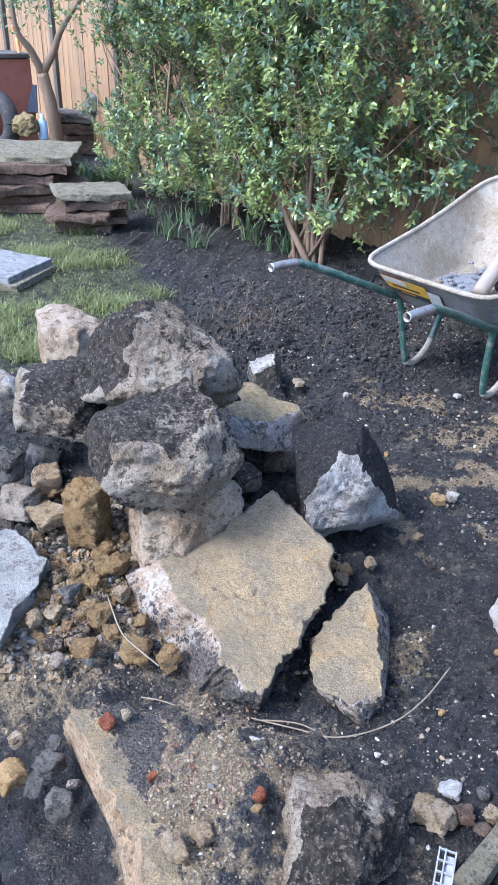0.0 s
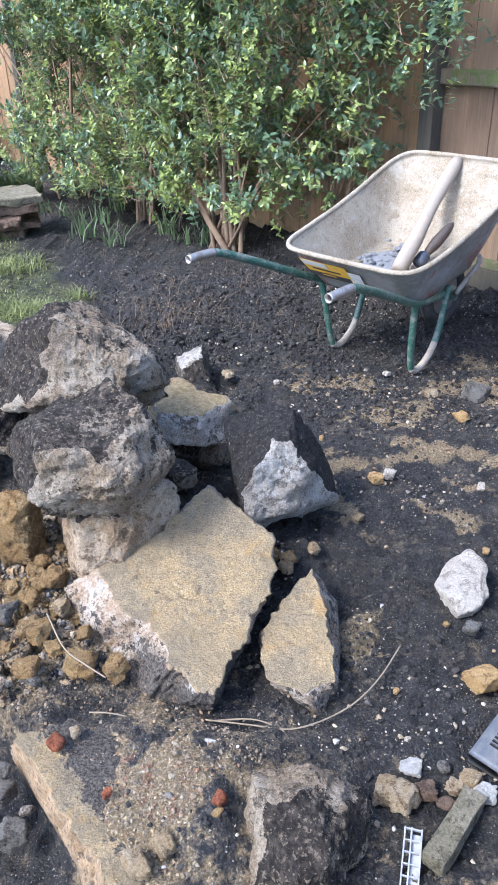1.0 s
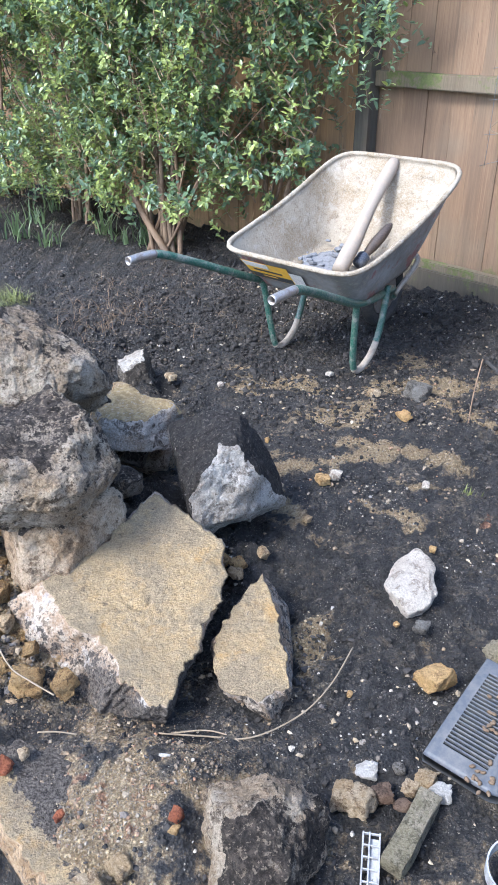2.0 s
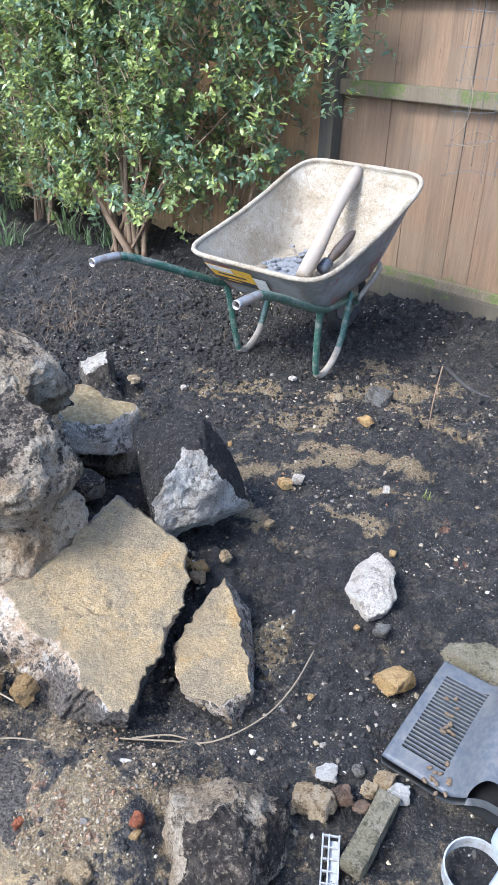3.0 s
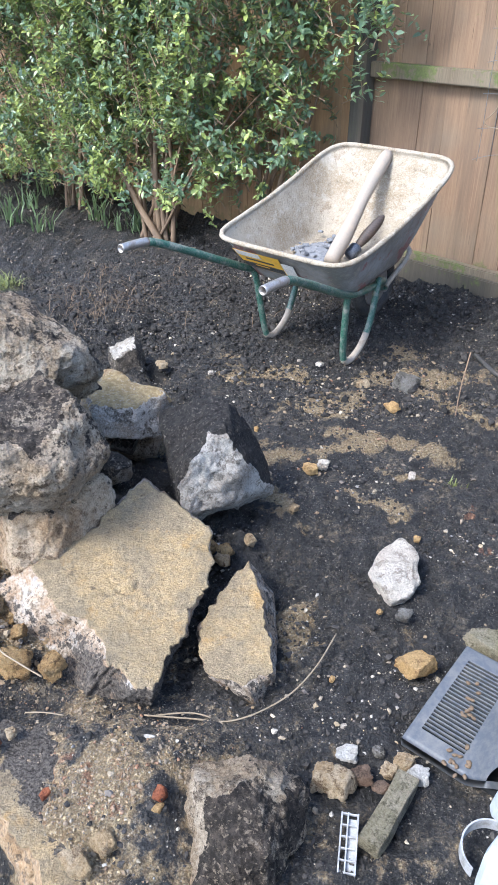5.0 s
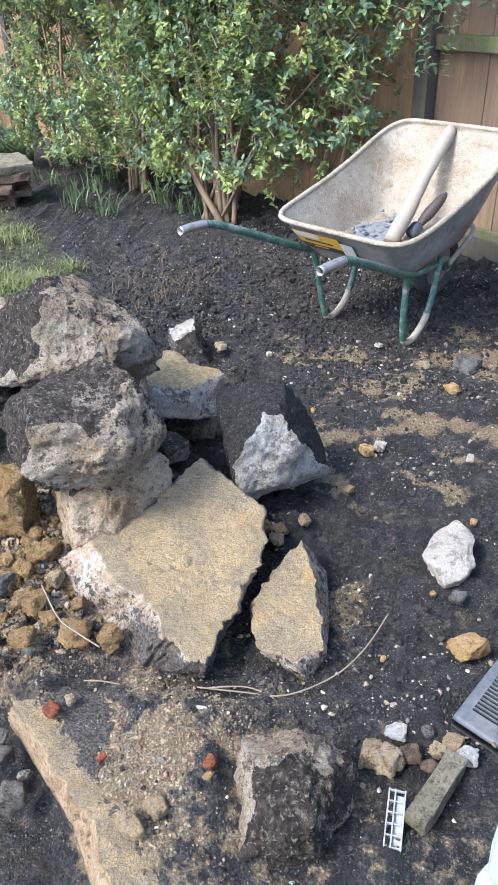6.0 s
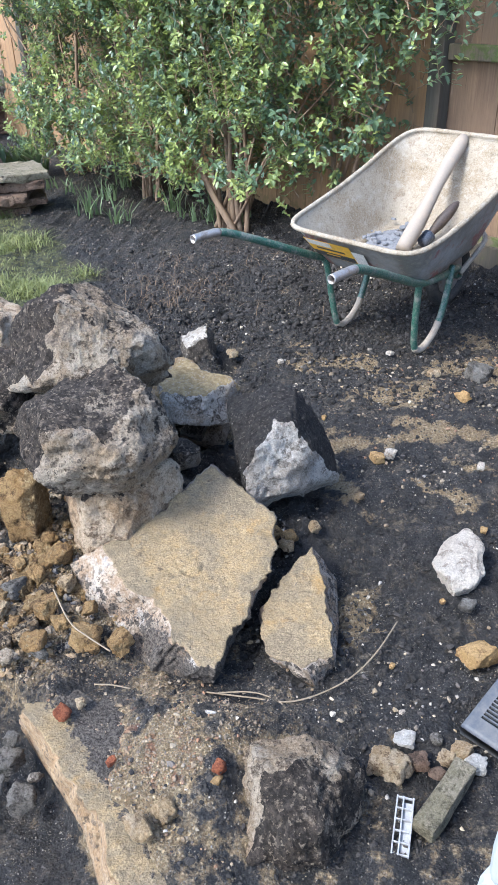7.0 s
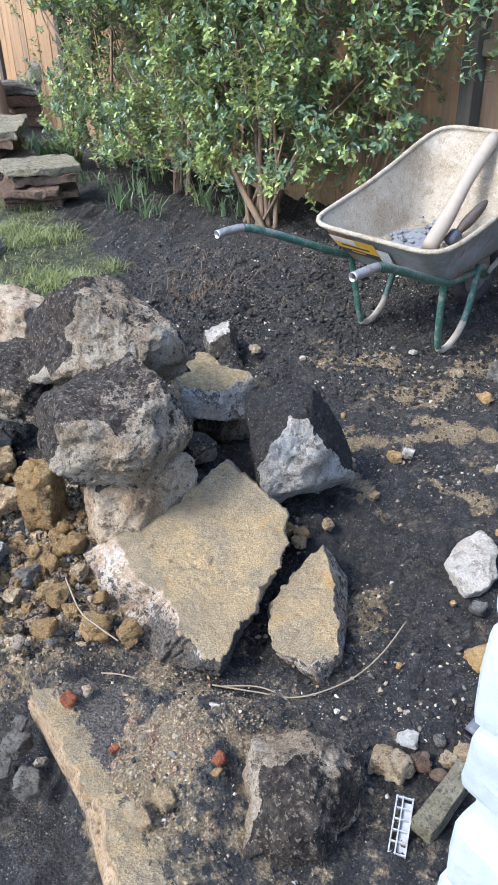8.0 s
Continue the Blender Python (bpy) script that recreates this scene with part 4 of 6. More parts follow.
rock("rock", "small tan stone among larger rocks", (-0.708, 2.711, 0.240), (0.10, 0.09, 0.08), M_TAN, 29, (0, 0, 0))
# white on the upper left face, brown cover on the front and right
split_rock("rock", "grey-brown stone with a white top", (-0.800, 3.308, 0.065), (0.20, 0.17, 0.16), M_WHITETOP, 30, (0, 0, 0), 5, 0.8,
           ((-0.5, -0.25, 0.85, 0.66, 0.0), (0.35, -0.9, 0.1, 0.8, 1.0), (0.9, 0, 0.2, 0.85, 0.95), (-0.9, -0.4, 0, 0.85, 0.7), (0, 1, 0.2, 0.9, 0.5), (0, 0, -1, 0.9, 0.5)))
split_rock("rock", "dark earthy rock with pale concrete edge", (-0.045, 0.935, 0.100), (0.30, 0.26, 0.22), M_BOULDER, 51, (0, 0, 0), 7, 1.1,
           ((0.15, -0.55, 0.8, 0.72, 0.78), (-0.5, -0.72, 0.5, 0.74, 0.7), (0.7, -0.2, 0.7, 0.76, 0.6), (-0.9, -0.3, 0.25, 0.78, 0.0), (-0.2, 0.5, 0.85, 0.82, 0.1), (0.55, 0.25, 0.8, 0.84, 0.35), (0.9, -0.4, 0.1, 0.86, 0.7), (0.1, -1, -0.1, 0.9, 0.9), (0, 0, -1, 0.9, 0.5), (0, 1, 0, 0.9, 0.3)))
split_rock("rock", "whitish pitted stone lying on soil", (0.363, 1.812, 0.040), (0.165, 0.240, 0.13), M_WHITE, 61, (0, 0, 2), 6, 0.45,
           ((0.05, -0.2, 0.95, 0.74, 0.0), (0.3, -1, -0.3, 0.74, 0.4), (-0.85, -0.6, -0.3, 0.74, 0.2), (0.95, 0.1, -0.3, 0.74, 0.2), (0.6, 0.8, -0.3, 0.76, 0.1), (-0.8, 0.6, -0.3, 0.74, 0.1), (0, 1, -0.3, 0.76, 0.1), (0.75, -0.7, -0.2, 0.74, 0.2), (0, 0, -1, 0.8, 0.3),
            (0.55, -0.3, 0.75, 0.84, 0.0), (-0.6, 0.3, 0.75, 0.84, 0.0), (0.1, -0.8, 0.6, 0.82, 0.1)))
rock("rock", "small greyish stone beside the white one", (0.381, 1.666, 0.020), (0.06, 0.045, 0.04), M_GREY, 62, (0, 0, 12))
rock("rock", "orange-yellow sandstone lump on soil", (0.391, 1.467, 0.030), (0.125, 0.10, 0.07), M_HONEY, 63, (0, 0, 8), 5, 9, 0.8)
rock("rock", "white plaster lump on the soil", (0.196, 1.184, 0.012), (0.062, 0.055, 0.026), M_PLASTER, 64, (0, 0, 0), 4, 14, 1.2)
rock("rock", "earth-stained stone propping the yellow one", (-0.587, 2.477, 0.120), (0.26, 0.22, 0.20), M_BOULDER, 67, (0, 0, 15), 5, soil=0.8)
# dark recess stones behind the slab
rock("rock", "brown stone in the hollow behind the slab", (-0.589, 2.147, 0.160), (0.14, 0.12, 0.12), M_BOULDER, 65, (0, 0, 30), 4, soil=0.7)
rock("rock", "earthy stone in the hollow", (-0.600, 2.390, 0.140), (0.12, 0.12, 0.10), M_GREY, 66, (0, 0, 70), 4, soil=0.9)
slab("concrete_slab", "broken tan concrete slab with pale crumbling edge, tilted on rubble",
     [(-0.447, 1.997, 0.230), (-0.204, 1.807, 0.200), (-0.190, 1.603, 0.170), (-0.244, 1.426, 0.140), (-0.288, 1.251, 0.110), (-0.337, 1.251, 0.115), (-0.416, 1.329, 0.130), (-0.468, 1.418, 0.150), (-0.625, 1.489, 0.170), (-0.691, 1.597, 0.200), (-0.547, 1.790, 0.220)],
     [(-0.493, 2.170, 0.110), (-0.233, 1.918, 0.090), (-0.212, 1.710, 0.060), (-0.260, 1.515, 0.030), (-0.311, 1.292, 0.000), (-0.399, 1.296, 0.000), (-0.489, 1.304, 0.000), (-0.606, 1.421, 0.020), (-0.731, 1.499, 0.060), (-0.803, 1.578, 0.120), (-0.579, 1.898, 0.100)],
     M_SLAB, 3, 0.010, dent=(-0.417, 1.565, 0.03), soil_fn=lambda V, B: B * (0.42 + 0.40 * smooth(-0.62, -0.45, V[:, 0]) * smooth(1.5, 1.38, V[:, 1])) * smooth(0.03, -0.08, V[:, 2] - 0.16))
slab("concrete_slab", "tan shard of broken concrete lying on soil",
     [(-0.087, 1.753, 0.130), (-0.041, 1.631, 0.120), (-0.015, 1.476, 0.100), (-0.002, 1.360, 0.090), (-0.066, 1.327, 0.085), (-0.156, 1.337, 0.080), (-0.195, 1.407, 0.085), (-0.195, 1.513, 0.100), (-0.154, 1.629, 0.115)],
     [(-0.082, 1.855, 0.010), (-0.007, 1.752, 0.000), (0.013, 1.563, 0.000), (0.011, 1.404, -0.000), (-0.032, 1.314, 0.000), (-0.135, 1.372, -0.000), (-0.193, 1.449, -0.000), (-0.200, 1.550, 0.020), (-0.166, 1.696, 0.020)],
     M_SLAB, 7, 0.008, soil_fn=lambda V, B: B * 0.4)
slab("concrete_slab", "thick old concrete slab edge half buried in gravelly earth",
     [(-0.754, 1.092, 0.070), (-0.684, 1.159, 0.075), (-0.45, 1.20, 0.05), (-0.22, 1.05, 0.045), (-0.20, 0.70, 0.045), (-0.34, 0.66, 0.06), (-0.476, 0.849, 0.068)],
     [(-0.828, 1.171, -0.120), (-0.66, 1.22, -0.10), (-0.45, 1.22, -0.10), (-0.22, 1.07, -0.10), (-0.18, 0.68, -0.12), (-0.36, 0.63, -0.16), (-0.566, 0.929, -0.130)],
     M_OLDSLAB, 9, 0.016, soil_fn=lambda V, B: (1 - B) * smooth(0.03, 0.11, (V[:, 0] + 0.76) * 0.70 + (V[:, 1] - 1.10) * 0.714) * 0.95 + 0.12 * B)
slab("concrete_slab", "flat pale grey concrete slab at the rubble's edge",
     [(-1.349, 1.585, 0.160), (-1.203, 1.644, 0.160), (-1.050, 1.551, 0.150), (-1.028, 1.433, 0.140), (-1.041, 1.339, 0.120), (-1.020, 1.229, 0.120), (-1.141, 1.228, 0.120)],
     [(-1.424, 1.671, 0.060), (-1.261, 1.721, 0.070), (-1.077, 1.602, 0.060), (-1.053, 1.476, 0.050), (-1.064, 1.374, 0.040), (-1.061, 1.279, 0.030), (-1.184, 1.266, 0.030)],
     m_rock("pale_slab", (0.64, 0.645, 0.62), (0.52, 0.52, 0.49), (0.20, 0.18, 0.16), 0.6, 0.4, 0.2), 12, 0.008)

# loose stones of the heap, each where it lies
HEAP = [((-0.822, 1.426, 0.100), 0.085, M_ORANGE), ((-0.841, 1.597, 0.140), 0.09, M_ORANGE), ((-0.812, 1.310, 0.080), 0.08, M_ORANGE), ((-0.676, 1.338, 0.080), 0.10, M_ORANGE), ((-0.575, 1.344, 0.070), 0.085, M_ORANGE),
        ((-0.754, 1.373, 0.090), 0.06, M_ORANGE), ((-0.885, 1.526, 0.120), 0.06, M_ORANGE), ((-0.939, 1.481, 0.100), 0.07, M_GREY), ((-0.953, 1.399, 0.090), 0.07, M_TAN), ((-0.996, 1.362, 0.090), 0.06, M_TAN),
        ((-0.957, 1.560, 0.120), 0.06, M_ORANGE), ((-0.788, 1.513, 0.110), 0.06, M_TAN), ((-0.695, 1.438, 0.090), 0.055, M_ORANGE), ((-0.892, 1.367, 0.080), 0.05, M_ORANGE), ((-0.895, 1.656, 0.150), 0.05, M_ORANGE),
        ((-0.784, 1.283, 0.060), 0.045, M_GREY), ((-0.873, 1.258, 0.060), 0.055, M_BOULDER), ((-0.879, 0.995, -0.080), 0.085, M_HONEY), ((-0.802, 1.044, -0.080), 0.085, M_GREY), ((-0.730, 0.962, -0.100), 0.085, M_GREY),
        ((-0.818, 0.994, -0.100), 0.06, M_GREY), ((-0.806, 1.089, -0.050), 0.055, M_GREY), ((-0.721, 1.022, -0.100), 0.04, M_BLUE), ((-0.897, 1.064, -0.040), 0.05, M_TAN), ((-0.639, 1.080, 0.090), 0.048, M_BRICK),
        ((-0.603, 1.118, 0.090), 0.03, M_TAN), ((-0.369, 0.825, 0.090), 0.075, M_TAN), ((-0.322, 0.871, 0.090), 0.055, M_TAN), ((-0.222, 0.968, 0.080), 0.04, M_BRICK), ((-0.477, 0.970, 0.090), 0.03, M_BRICK),
        ((-0.221, 0.940, 0.070), 0.03, M_ORANGE), ((-0.171, 1.881, 0.050), 0.06, M_ORANGE), ((-0.175, 1.849, 0.040), 0.07, M_TAN), ((-0.229, 1.895, 0.050), 0.06, M_ORANGE), ((-0.097, 1.973, 0.020), 0.05, M_TAN),
        ((0.103, 2.439, 0.020), 0.065, M_HONEY), ((0.154, 2.475, 0.020), 0.06, M_WHITE), ((-0.121, 2.727, 0.020), 0.035, M_HONEY), ((0.047, 2.186, 0.015), 0.04, M_TAN), ((-0.616, 3.303, 0.020), 0.06, M_TAN),
        ((0.348, 3.199, 0.020), 0.075, M_TAN), ((0.550, 3.220, 0.015), 0.15, M_GREY), ((0.467, 2.979, 0.020), 0.075, M_HONEY), ((0.150, 3.377, 0.030), 0.045, M_WHITE), 
        ((-0.374, 3.259, 0.015), 0.035, M_WHITE), ((-0.635, 3.330, 0.020), 0.06, M_TAN), ((0.466, 2.048, 0.010), 0.03, M_HONEY), ((0.312, 1.684, 0.010), 0.024, M_HONEY), ((0.329, 1.161, 0.020), 0.07, M_TAN),
        ((0.289, 1.137, 0.020), 0.055, M_TAN), ((0.273, 1.196, 0.010), 0.035, M_GREY), ((0.190, 1.262, 0.010), 0.022, M_WHITE), ((0.164, 1.414, 0.010), 0.022, M_HONEY), ((0.356, 1.123, 0.030), 0.055, M_PLASTER),
        ((0.133, 1.111, 0.015), 0.075, M_TAN), ((0.172, 1.102, 0.020), 0.085, M_TAN), ((0.227, 1.126, 0.010), 0.06, M_RUST), ((0.269, 1.092, 0.020), 0.05, M_RUST), ((0.495, 2.440, 0.010), 0.035, M_WHITE)]
for k, (at, size, mat) in enumerate(HEAP):
    rng = random.Random(k)
    kind = {M_HONEY: "small honey-yellow sandstone on the soil", M_ORANGE: "small yellow-brown stone in the earth", M_TAN: "small tan broken stone on the soil", M_GREY: "small grey stone half sunk in soil", M_BRICK: "orange-red brick fragment in the gravel",
            M_WHITE: "small white stone on the soil", M_PLASTER: "white plaster crumb by the block", M_RUST: "reddish-brown stone fragment on soil", M_BLUE: "pale bluish stone chip on soil", M_BOULDER: "rough grey concrete fragment"}[mat]
    dims = (size * rng.uniform(0.95, 1.2), size * rng.uniform(0.75, 1.05), size * rng.uniform(0.55, 0.8))
    at = (at[0], at[1], max(at[2], gz(at[0], at[1]) + dims[2] * 0.2))
    rock("stone", kind, at, dims, mat, 200 + k, (rng.uniform(-15, 15), rng.uniform(-15, 15), rng.uniform(0, 180)), 4 if size > 0.05 else 3, 7, 1.4, soil=0.4 if mat is M_ORANGE else 0.0, group="loose stones")


# the packed yellow rubble between the slabs
rng = random.Random(41)
for k in range(95):
    px, py = rng.gauss(-0.93, 0.17), rng.gauss(1.55, 0.13)
    if px > -0.70 + 0.6 * (py - 1.5):
        continue
    size = rng.uniform(0.028, 0.085)
    rock("stone", "dusty yellow-brown stone packed in the rubble", (px, py, gz(px, py) + size * 0.18), (size * rng.uniform(0.9, 1.3), size, size * rng.uniform(0.6, 0.9)), rng.choice((M_ORANGE, M_ORANGE, M_ORANGE, M_ORANGE, M_TAN)),
         800 + k, (rng.uniform(-25, 25), rng.uniform(-25, 25), rng.uniform(0, 180)), 3 if size < 0.05 else 4, 6, 1.7, soil=0.6, group="rubble stones")


# ---- the wheelbarrow ----
B_AT, B_FWD = (0.085, 3.60), (0.585, 0.81)
B_M = Matrix(((B_FWD[1], B_FWD[0], 0, B_AT[0]), (-B_FWD[0], B_FWD[1], 0, B_AT[1]), (0, 0, 1, 0.012), (0, 0, 0, 1)))
RIM = ((-0.295, 0.385, 0.572), (0.69, 0.375, 0.885))      # forward, half width, height: at the handles and at the nose
FLOOR = ((-0.12, 0.29, 0.38), (0.47, 0.26, 0.445))


def rounded_loop(n, corner):
    """Unit rounded square as n points (across, along)."""
    out = []
    for k in range(n):
        a = 2 * math.pi * (k + 0.5) / n
        c, s = math.cos(a), math.sin(a)
        p = 2 / corner
        r = (abs(c) ** p + abs(s) ** p) ** (-1 / p)
        out.append((r * c, r * s))
    return out


def tray_level(t, grow=0.0, n=96):
    pts = []
    for a, b in rounded_loop(n, 0.30 - 0.03 * t):
        f = (b + 1) / 2
        uf = FLOOR[0][0] * (1 - f) + FLOOR[1][0] * f
        wf = FLOOR[0][1] * (1 - f) + FLOOR[1][1] * f
        zf = FLOOR[0][2] * (1 - f) + FLOOR[1][2] * f
        ur = RIM[0][0] * (1 - f) + RIM[1][0] * f
        wr = RIM[0][1] * (1 - f) + RIM[1][1] * f
        zr = RIM[0][2] * (1 - f) + RIM[1][2] * f
        s = t ** 0.92
        pts.append((a * (wf * (1 - s) + wr * s + grow), (uf * (1 - s) + ur * s) + grow * b, zf * (1 - t) + zr * t - 0.035 * math.sin(math.pi * f) * t - (grow if t == 0 else 0)))
    return np.array(pts)


def build_barrow():
    bar = thing("wheelbarrow", "cement-stained steel wheelbarrow with worn green tubular frame on soil", "wheelbarrow", B_M)
    n, L = 96, 16
    lv_in = [tray_level(k / L) for k in range(L + 1)]
    lv_out = [tray_level(k / L, 0.006) for k in range(L + 1)]
    verts = np.vstack(lv_in + lv_out)
    verts += 0.003 * np.stack([fnoise(verts * 5 + 9 * k, 2, 70 + k) for k in range(3)], 1)
    faces, mats = [], []
    for shell in (0, 1):
        o = shell * (L + 1) * n
        for r in range(L):
            for k in range(n):
                k2 = (k + 1) % n
                q = (o + r * n + k, o + r * n + k2, o + (r + 1) * n + k2, o + (r + 1) * n + k)
                faces.append(q if shell else q[::-1])
                mats.append(shell)
        cap = tuple(o + k for k in range(n))
        faces.append(cap[::-1] if shell else cap)
        mats.append(shell)
    top_in, top_out = L * n, (2 * L + 1) * n
    for k in range(n):
        k2 = (k + 1) % n
        faces.append((top_in + k, top_in + k2, top_out + k2, top_out + k))
        mats.append(0)
    me = mesh_from("tray", verts, faces, M_TRAY)
    me.materials.append(M_TRAYOUT)
    me.polygons.foreach_set("material_index", mats)
    part("tray", me, bar, "dished steel tray caked with dried cement")
    lip = tray_level(1.0, 0.008)
    lip = np.vstack([lip, lip[:2]])
    part("rolled_rim", tube_mesh("rim", lip, 0.0125, M_TRAY, 8, False, 0.05), bar)
    for s in (-1, 1):
        path = spline([(0.39 * s, -0.87, 0.634), (0.388 * s, -0.78, 0.636), (0.38 * s, -0.69, 0.626), (0.355 * s, -0.52, 0.560), (0.32 * s, -0.30, 0.465), (0.285 * s, -0.10, 0.385), (0.25 * s, 0.12, 0.345),
                       (0.17 * s, 0.42, 0.30), (0.085 * s, 0.54, 0.21), (0.075 * s, 0.62, 0.19)], 8)
        h = part("handle_tube", tube_mesh("tube", path[14:], 0.0185, M_GREEN, 12), bar)
        part("grip_end", tube_mesh("grip", path[:15], 0.0192, M_BARE, 14, True, 0.0, 0.84), h, "bare steel handle end")
        leg = spline([(0.285 * s, -0.10, 0.385), (0.272 * s, -0.085, 0.32), (0.255 * s, -0.06, 0.15), (0.246 * s, -0.035, 0.04), (0.245 * s, 0.0, 0.002), (0.245 * s, 0.065, 0.010), (0.245 * s, 0.145, 0.07), (0.245 * s, 0.20, 0.18), (0.235 * s, 0.26, 0.37)], 8)
        lg = part("leg", tube_mesh("leg", leg[:28], 0.0165, M_GREEN, 12), bar)
        part("foot_loop", tube_mesh("loop", leg[26:52], 0.0172, M_MUDDY, 12), lg, "foot worn to muddy bare steel")
        part("brace", tube_mesh("brace", leg[50:], 0.0165, M_GREEN, 12), lg)
        part("stay", tube_mesh("stay", [(0.27 * s, -0.08, 0.36), (0.28 * s, -0.13, 0.45), (0.30 * s, -0.17, 0.52)], 0.008, M_GREEN, 8), lg)
    part("cross_bar", tube_mesh("bar", [(-0.25, 0.12, 0.345), (0.25, 0.12, 0.345)], 0.014, M_GREEN, 10), bar)
    wheel = thing("wheel", "", "")
    wheel.parent = bar
    wheel.matrix_local = pose(0, 0.62, 0.19)
    ring = [(0.0, 0.155 * math.cos(a), 0.155 * math.sin(a)) for a in np.linspace(0, 2 * math.pi, 40)]
    part("tyre", tube_mesh("tyre", ring, 0.036, M_RUBBER, 12, False), wheel, "muddy black rubber tyre")
    bm = bmesh.new()
    bmesh.ops.create_cone(bm, cap_ends=True, segments=32, radius1=0.118, radius2=0.118, depth=0.03)
    bmesh.ops.create_cone(bm, cap_ends=True, segments=16, radius1=0.03, radius2=0.03, depth=0.16)
    bmesh.ops.rotate(bm, verts=bm.verts[:], matrix=Matrix.Rotation(math.pi / 2, 3, "Y"))
    part("rim", bm_mesh("rim", bm, M_BARE, False), wheel)
    part("nose_guard", tube_mesh("guard", spline([(-0.10, 0.58, 0.21), (-0.10, 0.80, 0.36), (0.10, 0.80, 0.36), (0.10, 0.58, 0.21)], 8), 0.014, M_MUDDY, 10), bar)

    # the torn sticker on the near end of the tray
    def on_end(a, t, lift):
        w = RIM[0][1] * t + FLOOR[0][1] * (1 - t)
        return (a * w, RIM[0][0] * t ** 0.92 + FLOOR[0][0] * (1 - t ** 0.92) - 0.0085 - lift, RIM[0][2] * t + FLOOR[0][2] * (1 - t) - 0.01)

    def patch(name, a0, a1, t0, t1, mat, parent, lift):
        v = [on_end(a0, t0, lift), on_end(a1, t0, lift), on_end(a1, t1, lift), on_end(a0, t1, lift)]
        v += [(x, y + 0.002, z) for x, y, z in v]
        return part(name, mesh_from(name, v, [(0, 1, 2, 3), (7, 6, 5, 4), (0, 4, 5, 1), (1, 5, 6, 2), (2, 6, 7, 3), (3, 7, 4, 0)], mat, False), parent)

    st = patch("sticker", -0.72, 0.02, 0.36, 0.86, M_YELLOW, bar, 0.004)
    tagged(st, "torn yellow and black maker's sticker")
    patch("white_band", -0.70, -0.30, 0.70, 0.84, M_STICKERWHITE, st, 0.0055)
    patch("black_band", -0.71, 0.01, 0.37, 0.52, M_STICKERBLACK, st, 0.0055)
    patch("print_bar", -0.60, -0.12, 0.60, 0.645, M_STICKERBLACK, st, 0.0055)
    patch("print_bar", -0.50, -0.25, 0.455, 0.48, M_YELLOW, st, 0.007)
    patch("torn_backing", 0.02, 0.22, 0.38, 0.74, M_STICKERWHITE, st, 0.003)


build_barrow()


def in_barrow(p):
    return B_M @ Vector(p)


def build_barrow_load():
    a, b = np.array(in_barrow((0.06, 0.07, 0.45))), np.array(in_barrow((-0.028, 0.672, 0.872)))
    ts = np.linspace(0, 1, 30)
    pts = [a + (b - a) * t + np.array([0.004 * math.sin(7 * t), 0.004 * math.cos(5 * t), 0]) for t in ts]
    rad = [0.037 + 0.003 * math.sin(9 * t) - 0.005 * t for t in ts]
    rad[0], rad[-1], rad[-2] = 0.034, 0.026, 0.031
    tagged(new("wooden_pole", tube_mesh("wooden_pole", pts, rad, M_HAFT, 14, True, 0.02)), "thick wooden pole caked in cement, leaning in the wheelbarrow", "pole")
    a, b = np.array(in_barrow((0.08, 0.25, 0.475))), np.array(in_barrow((0.125, 0.41, 0.61)))
    ham = thing("club_hammer", "dark club hammer lying in the wheelbarrow", "hammer")
    ax = (b - a) / np.linalg.norm(b - a)
    part("head", tube_mesh("head", [a + ax * q for q in (-0.045, -0.035, 0.02, 0.03)], [0.022, 0.033, 0.033, 0.024], M_BLUEBLACK, 12), ham)
    grip = [a + ax * q for q in np.linspace(0.02, 0.235, 14)]
    part("handle", tube_mesh("handle", grip, [0.017, 0.019, 0.022, 0.025, 0.027, 0.028, 0.028, 0.028, 0.027, 0.026, 0.024, 0.021, 0.016, 0.007], M_HAMMERGRIP, 12, True, 0.03), ham, "worn dark wooden hammer handle")
    rng = np.random.RandomState(4)
    rock("mortar_bed", "cracked grey layer of dried mortar in the wheelbarrow", in_barrow((-0.10, 0.20, 0.428)), (0.30, 0.42, 0.045), M_CEMENT, 399, (6, 0, -35), 6, 8, 1.2, category="mortar")
    for k in range(46):
        x, y = rng.uniform(-0.25, 0.03), rng.uniform(0.0, 0.43)
        f = (y + 0.12) / 0.59
        sz = rng.uniform(0.018, 0.045)
        rock("mortar_lump", "grey lump of dried mortar in the wheelbarrow", in_barrow((x, y, 0.40 + 0.065 * f + sz * 0.22 + 0.014 * rng.uniform(0, 1))), (sz, sz * 0.8, sz * 0.5), M_CEMENT, 400 + k, (rng.uniform(-25, 25), 0, rng.uniform(0, 180)), 3, 7, 1.0,
             category="mortar", group="mortar in the wheelbarrow")


build_barrow_load()


# ---- the shrub against the fence ----
def shrub_low(s):
    return np.interp(s, [-5.2, -4.7, -3.5, -2.3, -1.75, -1.35, -1.0, -0.68, -0.33, -0.05, 0.05], [0.75, 0.30, 0.22, 0.36, 0.34, 0.34, 0.42, 0.66, 0.88, 1.0, 1.2])


def fp(s, off, z):
    q = F0 + FD * s + FN * off
    return np.array([q[0], q[1], z])


